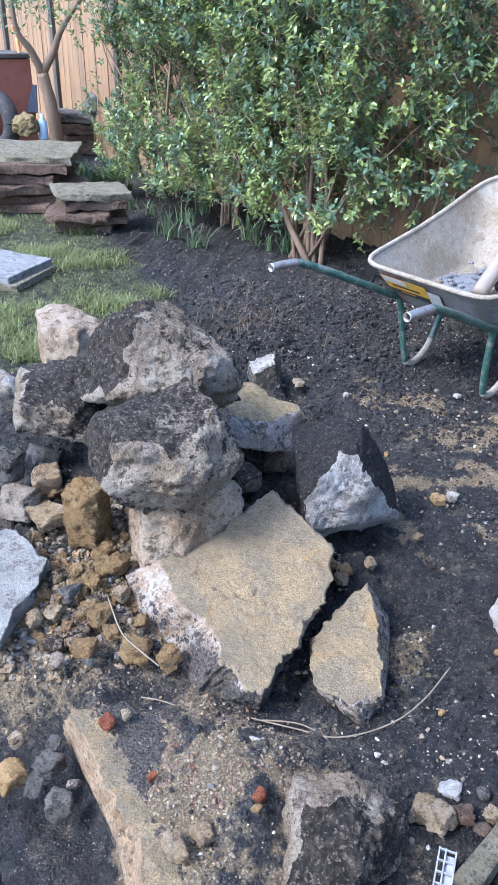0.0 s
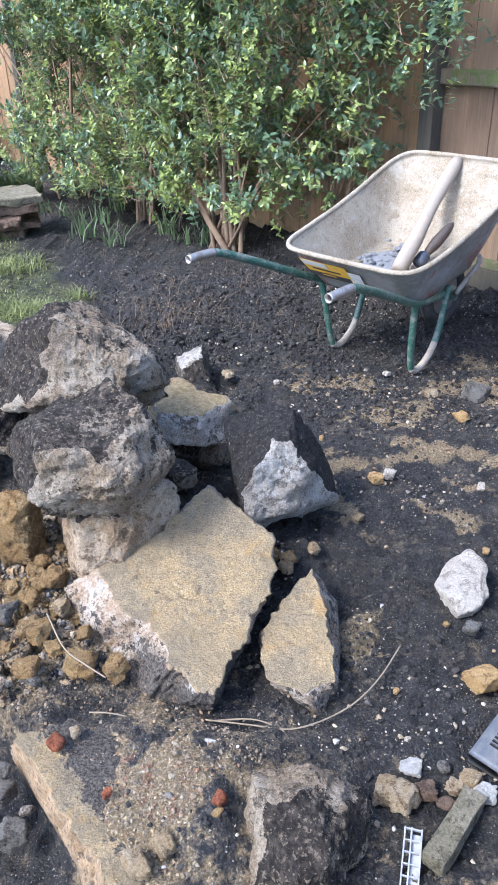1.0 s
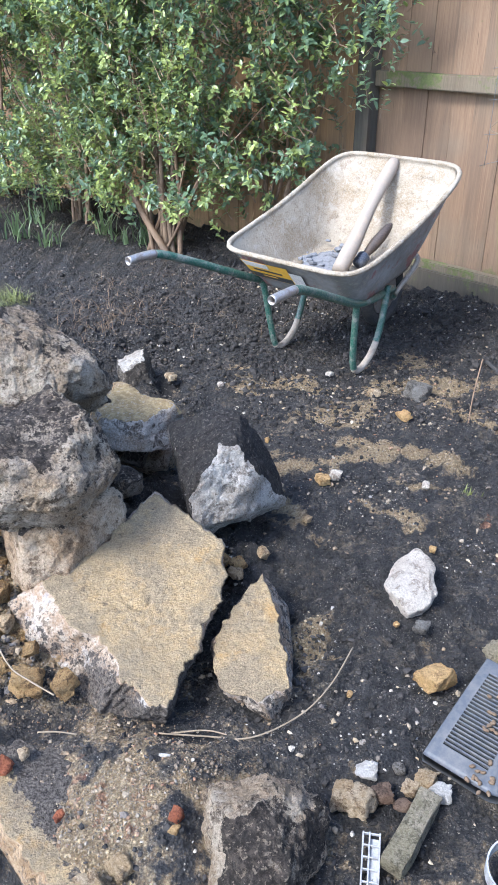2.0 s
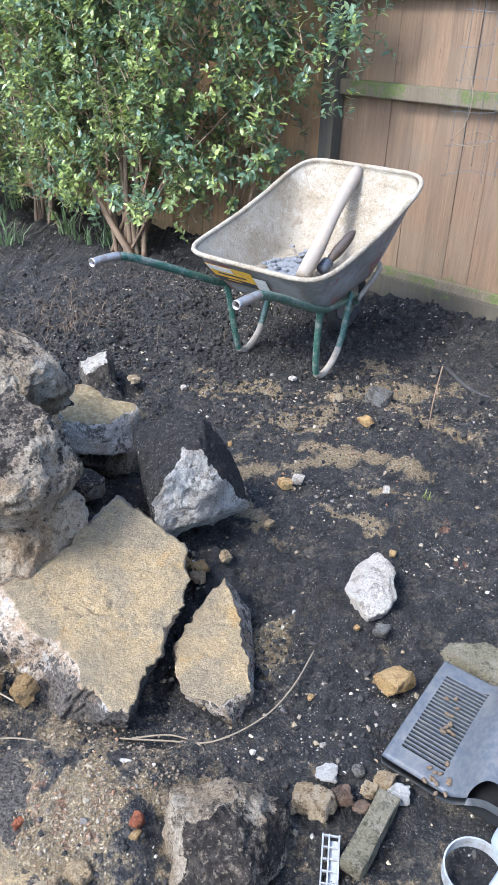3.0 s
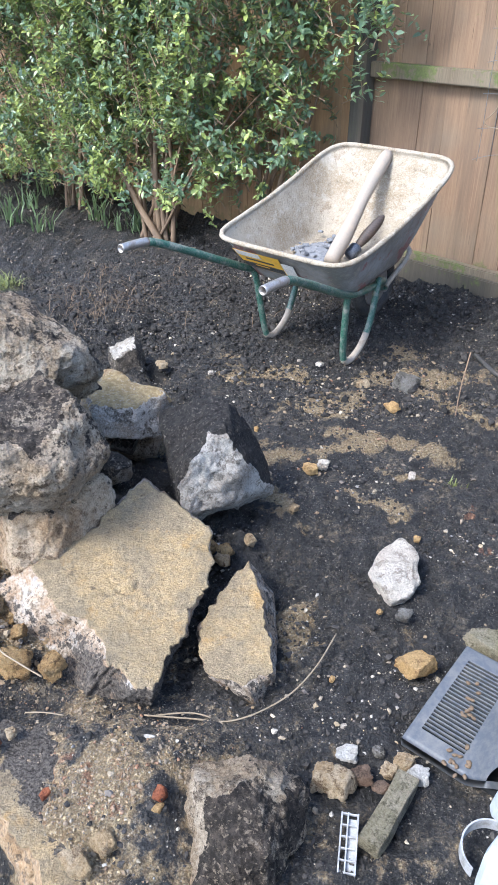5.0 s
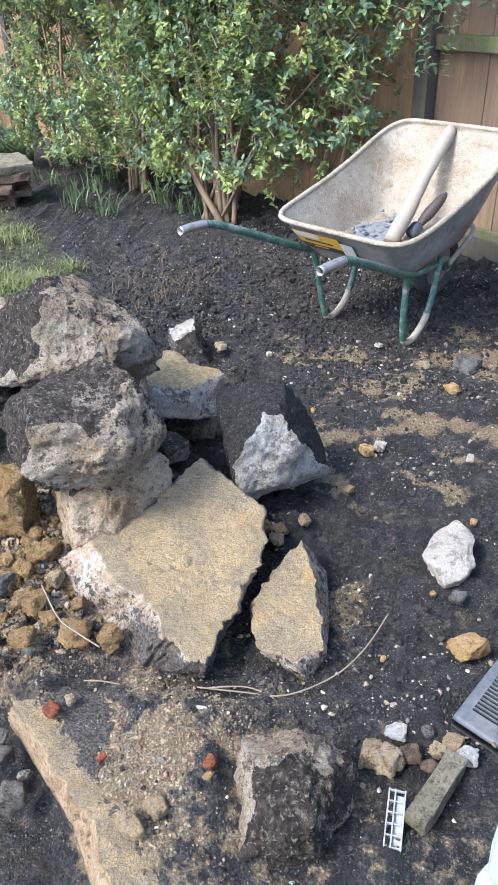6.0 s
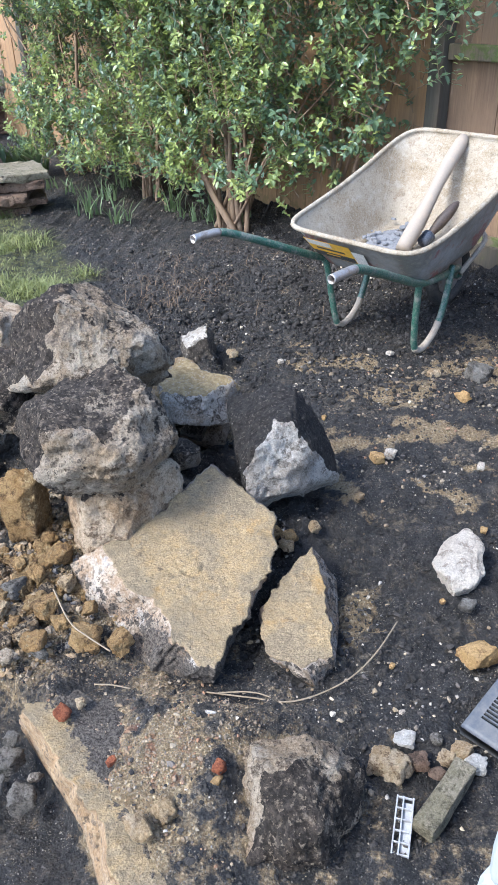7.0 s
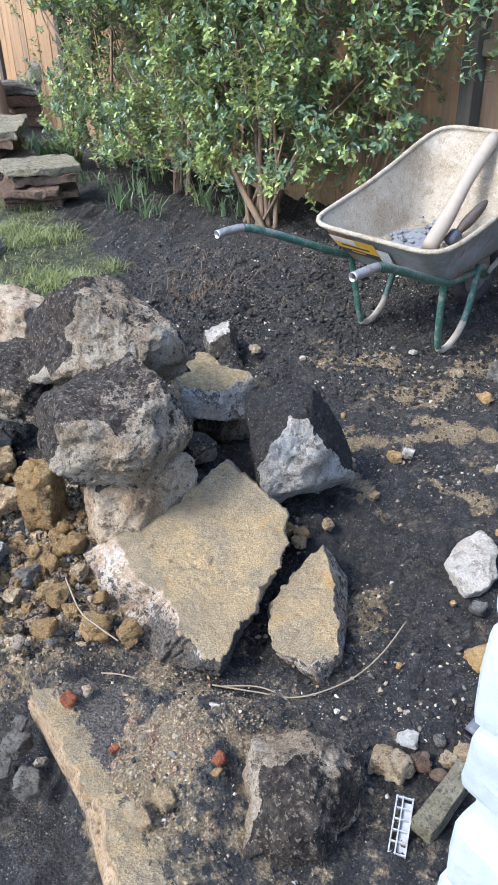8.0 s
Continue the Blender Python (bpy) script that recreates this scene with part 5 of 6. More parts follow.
def build_shrub():
    shrub = thing("shrub", "broad green privet shrub with yellow-green new shoots against the fence", "shrub")
    rng = np.random.RandomState(12)
    # stems from three clumps
    for cs, co, count in ((-1.72, 0.62, 10), (-2.9, 0.55, 9), (-4.2, 0.5, 8), (-1.0, 0.25, 4)):
        for k in range(count):
            s1, o1, z1 = cs + rng.normal() * 0.55, co + rng.normal() * 0.18, rng.uniform(1.1, 2.1)
            b = fp(cs + rng.normal() * 0.10, co + rng.normal() * 0.06, 0.0)
            b[2] = gz(b[0], b[1]) - 0.02
            mid = fp(cs + (s1 - cs) * 0.35 + rng.normal() * 0.05, co + (o1 - co) * 0.3, z1 * 0.45)
            top = fp(s1, max(o1, 0.12), z1)
            pts = spline([b, b * 0.6 + mid * 0.4 + rng.normal(size=3) * 0.015, mid, top * 0.5 + mid * 0.5 + rng.normal(size=3) * 0.03, top], 6)
            r0 = rng.uniform(0.012, 0.030)
            part("stem", tube_mesh("stem", pts, np.linspace(r0, 0.004, len(pts)), M_BARK, 7, True, 0.08), shrub)
    # the stout upright stems of the nearest clump
    for k in range(6):
        b = fp(-1.80 + 0.055 * k + rng.normal() * 0.012, 0.64 + rng.normal() * 0.05, 0.0)
        b[2] = gz(b[0], b[1]) - 0.02
        top = b + np.array((rng.normal() * 0.10, rng.normal() * 0.08, rng.uniform(1.0, 1.5)))
        pts = spline([b, b * 0.7 + top * 0.3 + rng.normal(size=3) * 0.015, b * 0.4 + top * 0.6 + rng.normal(size=3) * 0.02, top], 7)
        part("stem", tube_mesh("stem", pts, np.linspace(rng.uniform(0.017, 0.026), 0.006, len(pts)), M_BARK, 8, True, 0.08), shrub)
    # leafy shoots
    verts, faces, tip = [], [], []
    leaf = np.array([(0, 0, 0), (0.28, -0.25, 0.06), (0.34, 0, 0), (0.28, 0.25, 0.06), (0.66, -0.22, 0.03), (0.70, 0, -0.03), (0.66, 0.22, 0.03), (1.0, 0, -0.10)])
    lf = [(0, 2, 1), (0, 3, 2), (1, 2, 5, 4), (2, 3, 6, 5), (4, 5, 7), (5, 6, 7)]
    twig_v, made, tries = [], 0, 0
    while made < 5200 and tries < 90000:
        tries += 1
        s, off, z = rng.uniform(-5.25, 0.06), rng.beta(2.2, 2.0) * 1.05 + 0.06, rng.uniform(0.08, 2.5)
        lo = shrub_low(s)
        if z < lo + 0.10 * rng.normal():
            continue
        p = fp(s, off, z)
        right = smooth(-1.2, -0.1, np.array([s]))[0]
        if rng.rand() < right * (0.34 + 0.40 * (z < 1.3)) or off > 1.0 - 0.55 * right:
            continue
        if s < -4.75 + 0.25 * vnoise(np.array([[z * 3, 0, 0]]), 3)[0]:
            if rng.rand() < 0.75:
                continue
        gap = vnoise(p[None] * np.array([2.6, 2.6, 1.9]), 77)[0] + 0.5 * vnoise(p[None] * 6, 78)[0]
        if gap < -0.16 or (gap < 0.12 and rng.rand() < 0.55):
            continue
        if z < 0.75 and off < 0.9 and rng.rand() < 0.45:
            continue
        made += 1
        fresh = rng.rand() < (0.36 if off > 0.5 else 0.14) * (1.25 if z < 1.3 else 0.8)
        d = np.array([*(FN * rng.uniform(-0.1, 0.8) + FD * rng.normal() * 0.6), rng.uniform(0.2, 1.2) if not (z < 0.9 and right > 0.2) else rng.uniform(-0.9, 0.4)])
        d /= np.linalg.norm(d)
        length, n = rng.uniform(0.10, 0.24), rng.randint(5, 9)
        a = rng.uniform(0, math.pi)
        side = np.cross(d, (0.3, 0.2, 1.0))
        side /= np.linalg.norm(side)
        up = np.cross(side, d)
        for k in range(n):
            c = p + d * length * (k / n) + rng.normal(size=3) * 0.004
            for h in (0, 1):
                ang = a + k * math.pi / 2 + h * math.pi + rng.normal() * 0.3
                out = math.cos(ang) * side + math.sin(ang) * up
                x = out * 0.85 + d * rng.uniform(0.2, 0.9) + np.array([0, 0, -0.15])
                x /= np.linalg.norm(x)
                nrm = d * 0.7 + np.array([0, 0, 0.8]) + rng.normal(size=3) * 0.3
                y = np.cross(nrm, x)
                y /= np.linalg.norm(y) + 1e-9
                zz = np.cross(x, y)
                sz = rng.uniform(0.032, 0.060) * (0.72 if fresh and k > n - 3 else 1.0)
                b0 = len(verts)
                verts.extend(c + sz * (q[0] * x + q[1] * y + q[2] * zz) for q in leaf)
                faces.extend(tuple(b0 + i for i in fc) for fc in lf)
                tip.extend([rng.uniform(0.5, 1.0) if fresh else 0.0] * 8)
        twig_v.append((p - d * 0.05, p + d * length))
    tagged(part("foliage", mesh_from("foliage", np.array(verts), faces, M_LEAF, False, {"tip": tip}), shrub, "small glossy oval leaves"), kind="stuff")
    v, f = [], []
    for a, b in twig_v:
        e = np.cross(b - a, (0.2, 0.1, 1))
        e = e / (np.linalg.norm(e) + 1e-9) * 0.003
        g = np.cross(b - a, e)
        g = g / (np.linalg.norm(g) + 1e-9) * 0.003
        k = len(v)
        v += [a + e, a - e * 0.5 + g, a - e * 0.5 - g, b]
        f += [(k, k + 1, k + 3), (k + 1, k + 2, k + 3), (k + 2, k, k + 3)]
    tagged(part("twig_mass", mesh_from("twig_mass", np.array(v), f, M_BARK, False), shrub), kind="stuff")


build_shrub()


# ---- lawn, tufts and the far corner ----
def blades(name, label, pts, heights, width, mat, lean, seed, category="grass"):
    rng = np.random.RandomState(seed)
    n = len(pts)
    ang = rng.uniform(0, 2 * math.pi, n)
    ln = rng.uniform(0.2, 1.0, n) * lean
    verts = np.zeros((n, 7, 3))
    for k, t in enumerate((0.0, 0.4, 0.75, 1.0)):
        c = np.stack([pts[:, 0] + np.cos(ang) * heights * ln * t * t, pts[:, 1] + np.sin(ang) * heights * ln * t * t, pts[:, 2] + heights * (t - 0.35 * ln * t * t)], 1)
        w = width * (1 - 0.85 * t ** 2) * 0.5
        e = np.stack([-np.sin(ang), np.cos(ang), 0 * ang], 1) * (w if np.ndim(w) else w)
        if k < 3:
            verts[:, 2 * k], verts[:, 2 * k + 1] = c - e, c + e
        else:
            verts[:, 6] = c
    base = np.arange(n)[:, None] * 7
    faces = [tuple(q) for r in (base + np.array([0, 1, 3, 2]), base + np.array([2, 3, 5, 4])) for q in r.tolist()] + [tuple(q) for q in (base + np.array([4, 5, 6])).tolist()]
    tip = np.repeat(rng.uniform(0, 0.75, n) ** 2, 7)
    return mesh_from(name, verts.reshape(-1, 3), faces, mat, False, {"tip": tip})


def build_lawn():
    rng = np.random.RandomState(8)
    x, y = rng.uniform(-5.5, -1.3, 120000), rng.uniform(2.8, 7.2, 120000)
    patch = smooth(-0.45, 0.35, fnoise(np.stack([x * 2.4, y * 2.4, 0 * x], 1), 2, 15))
    keep = rng.rand(len(x)) < grass_mask(x, y) ** 2 * (0.16 + 0.65 * patch ** 2)
    off = (x - F0[0]) * FN[0] + (y - F0[1]) * FN[1]
    keep &= off > 0.9
    x, y = x[keep], y[keep]
    h = rng.uniform(0.025, 0.075, len(x)) * (0.6 + patch[keep])
    me = blades("lawn_grass", "", np.stack([x, y, ground_z(x, y) - 0.004], 1), h, 0.006, M_BLADE, 1.6, 9)
    tagged(new("lawn_grass", me), "rough trampled green lawn grass", "grass", kind="stuff")


build_lawn()


def tuft(at, n, h, seed, width=0.014, name="bulb_plant", label="tuft of green strap-leaved bulb shoots in soil", mat=None, lean=0.7, spread=0.045):
    rng = np.random.RandomState(seed)
    p = np.stack([at[0] + rng.normal(size=n) * spread, at[1] + rng.normal(size=n) * spread, np.zeros(n)], 1)
    p[:, 2] = ground_z(p[:, 0], p[:, 1]) - 0.01
    plant = thing(name, label, "plant", None, "bulb shoots in the bed" if name == "bulb_plant" else "")
    hs = h * rng.uniform(0.6, 1.1, n)
    for k in range(n):
        part("leaf", blades("leaf", "", p[k:k + 1], hs[k:k + 1], width, mat or M_SPEAR, lean, seed + 31 * k), plant)


for k, (at, n, h) in enumerate([((-2.214, 5.760, 0.000), 22, 0.24), ((-1.935, 5.583, 0.000), 18, 0.20), ((-2.241, 6.257, 0.000), 20, 0.20), ((-1.600, 5.974, 0.000), 26, 0.22), ((-1.914, 6.373, 0.000), 14, 0.18), ((-1.197, 5.665, 0.000), 24, 0.20),
                                ((-1.404, 5.766, 0.000), 14, 0.15), ((-2.659, 6.445, 0.000), 12, 0.16), ((-2.986, 6.693, 0.000), 14, 0.14), ((-2.200, 6.609, 0.000), 16, 0.18), ((-2.841, 7.288, 0.000), 14, 0.16), ((-1.013, 5.644, 0.000), 12, 0.14)]):
    tuft(at, n, h * 1.25, 600 + k, 0.017)
tuft((0.658, 2.40), 12, 0.05, 640, 0.007, "weed", "small green weed sprouting in trodden soil", M_BLADE, 1.0, 0.02)
tuft((-3.238, 7.142, 0.000), 30, 0.62, 650, 0.035, "palm_plant", "spiky grey-green sword-leaved plant", None, 1.1, 0.04)
tuft((-3.585, 7.159, -0.000), 60, 0.42, 651, 0.05, "leafy_plant", "low leafy green plant beside the paving stack", M_LEAF, 0.9, 0.16)


def paving_stack(name, label, base, top_z, size, turn, count, mat, seed):
    st = thing(name, label, "paving stack", pose(base[0], base[1], gz(base[0], base[1]), 0, 0, turn))
    rng = random.Random(seed)
    z = -0.01
    th = (top_z - gz(base[0], base[1]) + 0.01) / count
    for k in range(count):
        f = 1.0 if k == count - 1 else rng.uniform(0.75, 1.05)
        me = box_mesh("paving_slab", size[0] * f, size[1] * rng.uniform(0.85, 1.05), th * 0.9, mat if k == count - 1 else M_RUST, 0.012, 0.018, seed + k, 2, 7)
        a = me.attributes.new("soil", "FLOAT", "POINT")
        a.data.foreach_set("value", np.full(len(me.vertices), 0.3 if k == count - 1 else 0.45, np.float32))
        part("paving_slab", me, st, "", pose(rng.uniform(-0.06, 0.06), rng.uniform(-0.05, 0.05), z + th / 2, rng.uniform(-2.5, 2.5), rng.uniform(-2.5, 2.5), rng.uniform(-22, 22) if k < count - 1 else rng.uniform(-8, 8)))
        z += th


paving_stack("paving_stack", "low stack of weathered brown paving slabs on grass edge", (-2.991, 5.889, 0.340), 0.34, (0.60, 0.52), 28, 5, M_PAVER, 31)
paving_stack("paving_stack", "tall stack of mossy broken paving slabs", (-3.968, 6.614, 0.500), 0.50, (0.95, 0.85), 22, 6, M_PAVER, 47)
paving_stack("paving_stack", "rough stack of grey stones by the fence", (-4.704, 9.443, 0.500), 0.52, (0.70, 0.55), 20, 4, M_GREY, 63)
rock("log_round", "dark weathered stump on the stone stack", (-4.424, 9.332, 0.620), (0.46, 0.40, 0.34), M_GREY, 71, (0, 0, 10), 4, 14, 0.5, category="stump")
lawn_slab = new("lawn_paving_slab", box_mesh("lawn_paving_slab", 0.75, 0.50, 0.055, m_rock("damp_slab", (0.54, 0.56, 0.60), (0.44, 0.45, 0.48), (0.20, 0.20, 0.20), 0.5, 0.4, 0.2), 0.008, 0.003, 5, 2, 8))
lawn_slab.matrix_world = pose(-3.08, 4.45, 0.085, 0, 2, -6)
tagged(lawn_slab, "pale damp paving slab lying on the lawn", "paving slab")
under = new("lawn_paving_slab", box_mesh("lawn_paving_slab", 0.80, 0.52, 0.05, M_PAVER, 0.008, 0.003, 6, 2, 6))
under.matrix_world = pose(-3.06, 4.42, 0.03, 0, 0, -2)
tagged(under, "grey paving slab under another on the lawn", "paving slab")


def build_tree():
    t = thing("small_tree", "slim forked garden tree with sparse leaves", "tree")
    fork, l1, l2, r1, r2 = np.array((-4.511, 8.117, 1.029)), np.array((-4.679, 7.965, 1.455)), np.array((-4.691, 7.958, 1.906)), np.array((-4.266, 8.192, 1.462)), np.array((-3.972, 8.337, 1.878))
    base = np.array((-4.438, 8.157, 0.399))
    root = base + np.array((0.03, 0.0, -base[2] - 0.03))
    part("trunk", tube_mesh("trunk", spline([root, base, (base + fork) / 2 + np.array((0.015, 0, 0)), fork], 8), np.linspace(0.085, 0.062, 25), M_BARK, 10, True, 0.05), t)
    for a, c in ((l1, l2), (r1, r2)):
        pts = spline([fork, (fork + a) / 2 + np.array((0.02, 0, 0)), a, c, c + (c - a) * 0.8], 6)
        part("limb", tube_mesh("limb", pts, np.linspace(0.048, 0.012, len(pts)), M_BARK, 9, True, 0.05), t)
    rng = np.random.RandomState(5)
    verts, faces, tip = [], [], []
    for k in range(900):
        c = (l2, r2, l1 + np.array((0, 0, 0.25)), r1 + np.array((-0.1, 0, 0.3)), (l2 + r2) / 2 + np.array((0, 0, 0.7)))[rng.randint(5)] + rng.normal(size=3) * np.array((0.28, 0.28, 0.16))
        x = rng.normal(size=3)
        x /= np.linalg.norm(x)
        y = np.cross(x, rng.normal(size=3))
        y /= np.linalg.norm(y)
        i = len(verts)
        verts += [c, c + 0.03 * x + 0.012 * y, c + 0.065 * x, c + 0.03 * x - 0.012 * y]
        faces += [(i, i + 1, i + 2), (i, i + 2, i + 3)]
        tip += [rng.uniform(0, 0.7)] * 4
    part("crown", mesh_from("crown", np.array(verts), faces, M_LEAF, False, {"tip": tip}), t)


build_tree()


def build_corner_things():
    cab = thing("storage_box", "red-brown wooden storage box against the fence", "box", Matrix.Translation((-5.348, 8.613, 0.643)) @ F_TURN)
    part("body", box_mesh("body", 0.8, 0.5, 0.9, M_SHED, 0.01), cab, "", pose(0, 0, 0.05))
    part("lid", box_mesh("lid", 0.86, 0.56, 0.05, M_POST, 0.012), cab, "dark weathered lid", pose(0, 0, 0.53))
    sp = thing("spade", "dark spade with orange handle leaning on the fence", "spade", Matrix.Translation((-4.952, 8.500, 0.729)))
    part("blade", box_mesh("blade", 0.24, 0.02, 0.30, M_BLUEBLACK, 0.008), sp, "", pose(0, 0, 0, -12, 0, 12))
    part("shaft", tube_mesh("shaft", spline([(-0.02, 0.03, 0.13), (-0.07, 0.08, 0.4), (-0.11, 0.12, 0.62)], 6), 0.022, M_TOOLORANGE, 8), sp)
    part("grip", tube_mesh("grip", spline([(-0.11, 0.12, 0.62), (-0.16, 0.13, 0.70), (-0.13, 0.14, 0.76), (-0.08, 0.13, 0.70), (-0.11, 0.12, 0.62)], 6), 0.015, M_TOOLORANGE, 8), sp)
    ring = np.array((-4.999, 7.888, 0.548))
    pts = [ring + np.array((0.24 * math.cos(a), -0.1 * math.cos(a), 0.24 * math.sin(a))) for a in np.linspace(0, 2 * math.pi, 40)]
    tagged(new("tyre", tube_mesh("tyre", pts, 0.09, M_RUBBER, 14, False)), "old black rubber tyre propped upright", "tyre")
    rock("garden_sack", "crumpled yellow-brown garden sack behind the paving", (-4.529, 7.705, 0.550), (0.30, 0.26, 0.26), M_BAG, 72, (0, 0, 0), 5, 12, 1.3, category="sack")
    b = Vector((-4.388, 7.785, 0.531))
    prof = [(0.0, -0.13), (0.045, -0.13), (0.05, -0.11), (0.05, 0.05), (0.02, 0.09), (0.02, 0.13), (0.0, 0.13)]
    v = [(r * math.cos(a), r * math.sin(a), z) for r, z in prof for a in np.linspace(0, 2 * math.pi, 16, endpoint=False)]
    f = [(i * 16 + k, i * 16 + (k + 1) % 16, (i + 1) * 16 + (k + 1) % 16, (i + 1) * 16 + k) for i in range(len(prof) - 1) for k in range(16)]
    bot = new("plastic_bottle", mesh_from("plastic_bottle", v, f, M_BOTTLE))
    bot.matrix_world = Matrix.Translation(b)
    tagged(bot, "pale blue plastic bottle", "bottle")


build_corner_things()


# ---- things in the near corner ----
def build_vent():
    """The moulded grey plastic cover with a louvred panel."""
    o = Vector((0.328, 1.228, 0.035))
    ex = (Vector((0.527, 1.500, 0.085)) - o)
    L = ex.length
    ex.normalize()
    ey = Vector((ex.y, -ex.x, 0)).normalized()
    ez = ey.cross(ex) * -1 if ey.cross(ex).z < 0 else ey.cross(ex)
    m = Matrix((( ex.x, ey.x, ez.x, o.x), (ex.y, ey.y, ez.y, o.y), (ex.z, ey.z, ez.z, o.z), (0, 0, 0, 1)))
    t = thing("plastic_cover", "grey moulded plastic appliance cover with louvred grille on soil", "plastic cover", m)
    W = 0.46
    us, ws = np.linspace(0, L, 61), np.linspace(0, W, 81)
    la, lb, wa, wb = 0.045, L - 0.045, 0.030, 0.145

    def z_at(u, w):
        z = 0.004 * math.sin(3 * u / L)
        z += 0.075 * float(smooth(0.16, 0.27, np.array([w + 0.05 * math.sin(2.5 * u / L)]))[0])
        z -= 0.05 * float(smooth(0.30, 0.46, np.array([w]))[0])
        return z

    verts, faces = [], []
    for u0 in us:
        for w in ws:
            u = u0
            e = min(u, L - u, w) / 0.012
            r = 0.008 * (1 - math.sqrt(max(0.0, 1 - (1 - min(e, 1)) ** 2)))
            hq = math.hypot((u - 0.0) / 0.044, (w - 0.262) / 0.044)
            if 0.75 < hq < 1.0:
                u, w = u / hq, 0.262 + (w - 0.262) / hq
            verts.append((max(u, 0.0), w, z_at(u, w) - r))
    nw = len(ws)
    for i in range(len(us) - 1):
        for j in range(nw - 1):
            u, w = (us[i] + us[i + 1]) / 2, (ws[j] + ws[j + 1]) / 2
            if la < u < lb and wa < w < wb:
                continue
            if math.hypot((u - 0.0) / 0.044, (w - 0.262) / 0.044) < 0.93:
                continue
            faces.append((i * nw + j, i * nw + j + 1, (i + 1) * nw + j + 1, (i + 1) * nw + j))
    # the skirt round the edge
    rim = [i * nw for i in range(len(us))] + [(len(us) - 1) * nw + j for j in range(1, nw)]
    rim = rim[::-1] + [j for j in range(1, nw)]
    b0 = len(verts)
    for k in rim:
        x, y, z = verts[k]
        verts.append((x, y, z - 0.032))
    for k in range(len(rim) - 1):
        faces.append((rim[k], rim[k + 1], b0 + k + 1, b0 + k))
    part("shell", mesh_from("shell", verts, faces, M_GREYPLASTIC), t)
    slats = 22
    one = box_mesh("slat", (lb - la) / slats * 0.38, wb - wa + 0.02, 0.010, M_GREYPLASTIC, 0.0015)
    for k in range(slats + 1):
        u = la + (lb - la) * k / slats
        part("slat", one, t, "", pose(u, (wa + wb) / 2, -0.005 + 0.004 * math.sin(3 * u / L), 0, 0, 0))
    # added black sheet: the shade behind the slats, put in as colour
    part("tray_under", box_mesh("under", L - 0.02, W - 0.03, 0.004, M_GRILLESHADE, 0), t, "black sheet standing in for shade under the grille", pose(L / 2, W / 2, -0.028))
    rng = random.Random(3)
    for k in range(26):
        u, w = rng.choice([(L * 0.55, 0.09), (L * 0.42, 0.10), (L * 0.08, 0.16), (L * 0.1, 0.13)])
        u, w = u + rng.gauss(0, 0.02), abs(w + rng.gauss(0, 0.012))
        rock("leaf_litter", "crumb of dry leaf litter on the cover", m @ Vector((u, w, z_at(u, w) + 0.005)), (0.016, 0.010, 0.007), M_ROOT, 500 + k, (0, 0, rng.uniform(0, 180)), 2, 6, category="litter", group="litter on the cover")


build_vent()
rock("rock", "flat mossy stone under the plastic cover", (0.639, 1.505, 0.050), (0.27, 0.13, 0.09), M_PAVER, 81, (0, 0, -25), 5, 9, 0.7)
blk = new("stone_block", box_mesh("stone_block", 0.054, 0.19, 0.052, M_PAVER, 0.006, 0.004, 8, 2, 5))
blk.matrix_world = pose(*(0.279, 1.021, 0.035), 4, 3, -32)
tagged(blk, "oblong broken stone block with green algae", "block")


def build_plastic_strip():
    t = thing("plastic_grid", "dirty white plastic grid strip on the soil", "plastic grid", pose(*(0.187, 0.954, 0.018), 8, 0, -6))
    for x in (-0.018, -0.004, 0.018):
        part("bar", box_mesh("bar", 0.0035, 0.13, 0.010, M_WHITEPLASTIC, 0.001), t, "", pose(x, 0, 0))
    for k in range(6):
        part("bar", box_mesh("bar", 0.040, 0.003, 0.008, M_WHITEPLASTIC, 0.001), t, "", pose(0, -0.062 + 0.0248 * k, 0.0))
    part("backing", box_mesh("backing", 0.020, 0.11, 0.003, M_WHITEPLASTIC, 0.001), t, "", pose(0.008, 0, -0.007))


build_plastic_strip()
c = np.array((0.485, 0.940, 0.060))
pts = [c + np.array((0.062 * math.cos(a), 0.055 * math.sin(a) , -0.03 + 0.015 * math.sin(a))) for a in np.linspace(-0.6, 3.9, 30)]


def band(pts, h, th, mat):
    v, f = [], []
    c0 = np.mean(pts, 0)
    for p in pts:
        o = (p - c0) * np.array((1, 1, 0))
        o /= np.linalg.norm(o)
        for a, b in ((0, 0), (0, h), (th, h), (th, 0)):
            v.append(p + o * a + np.array((0, 0, b)))
    for i in range(len(pts) - 1):
        for k in range(4):
            k2 = (k + 1) % 4
            f.append((i * 4 + k, i * 4 + k2, i * 4 + 4 + k2, i * 4 + 4 + k))
    f += [(3, 2, 1, 0), tuple(len(v) - 4 + k for k in range(4))]
    return mesh_from("plastic_ring", v, f, mat, False)


tagged(new("plastic_ring", band(pts, 0.03, 0.004, M_WHITEPLASTIC)), "curled white plastic strip on the ground", "plastic strip")


def stem(name, label, pts, r, mat=M_STRAW, cat="twig"):
    tagged(new(name, tube_mesh(name, spline(pts, 8), r, mat, 6, True, 0.1)), label, cat)


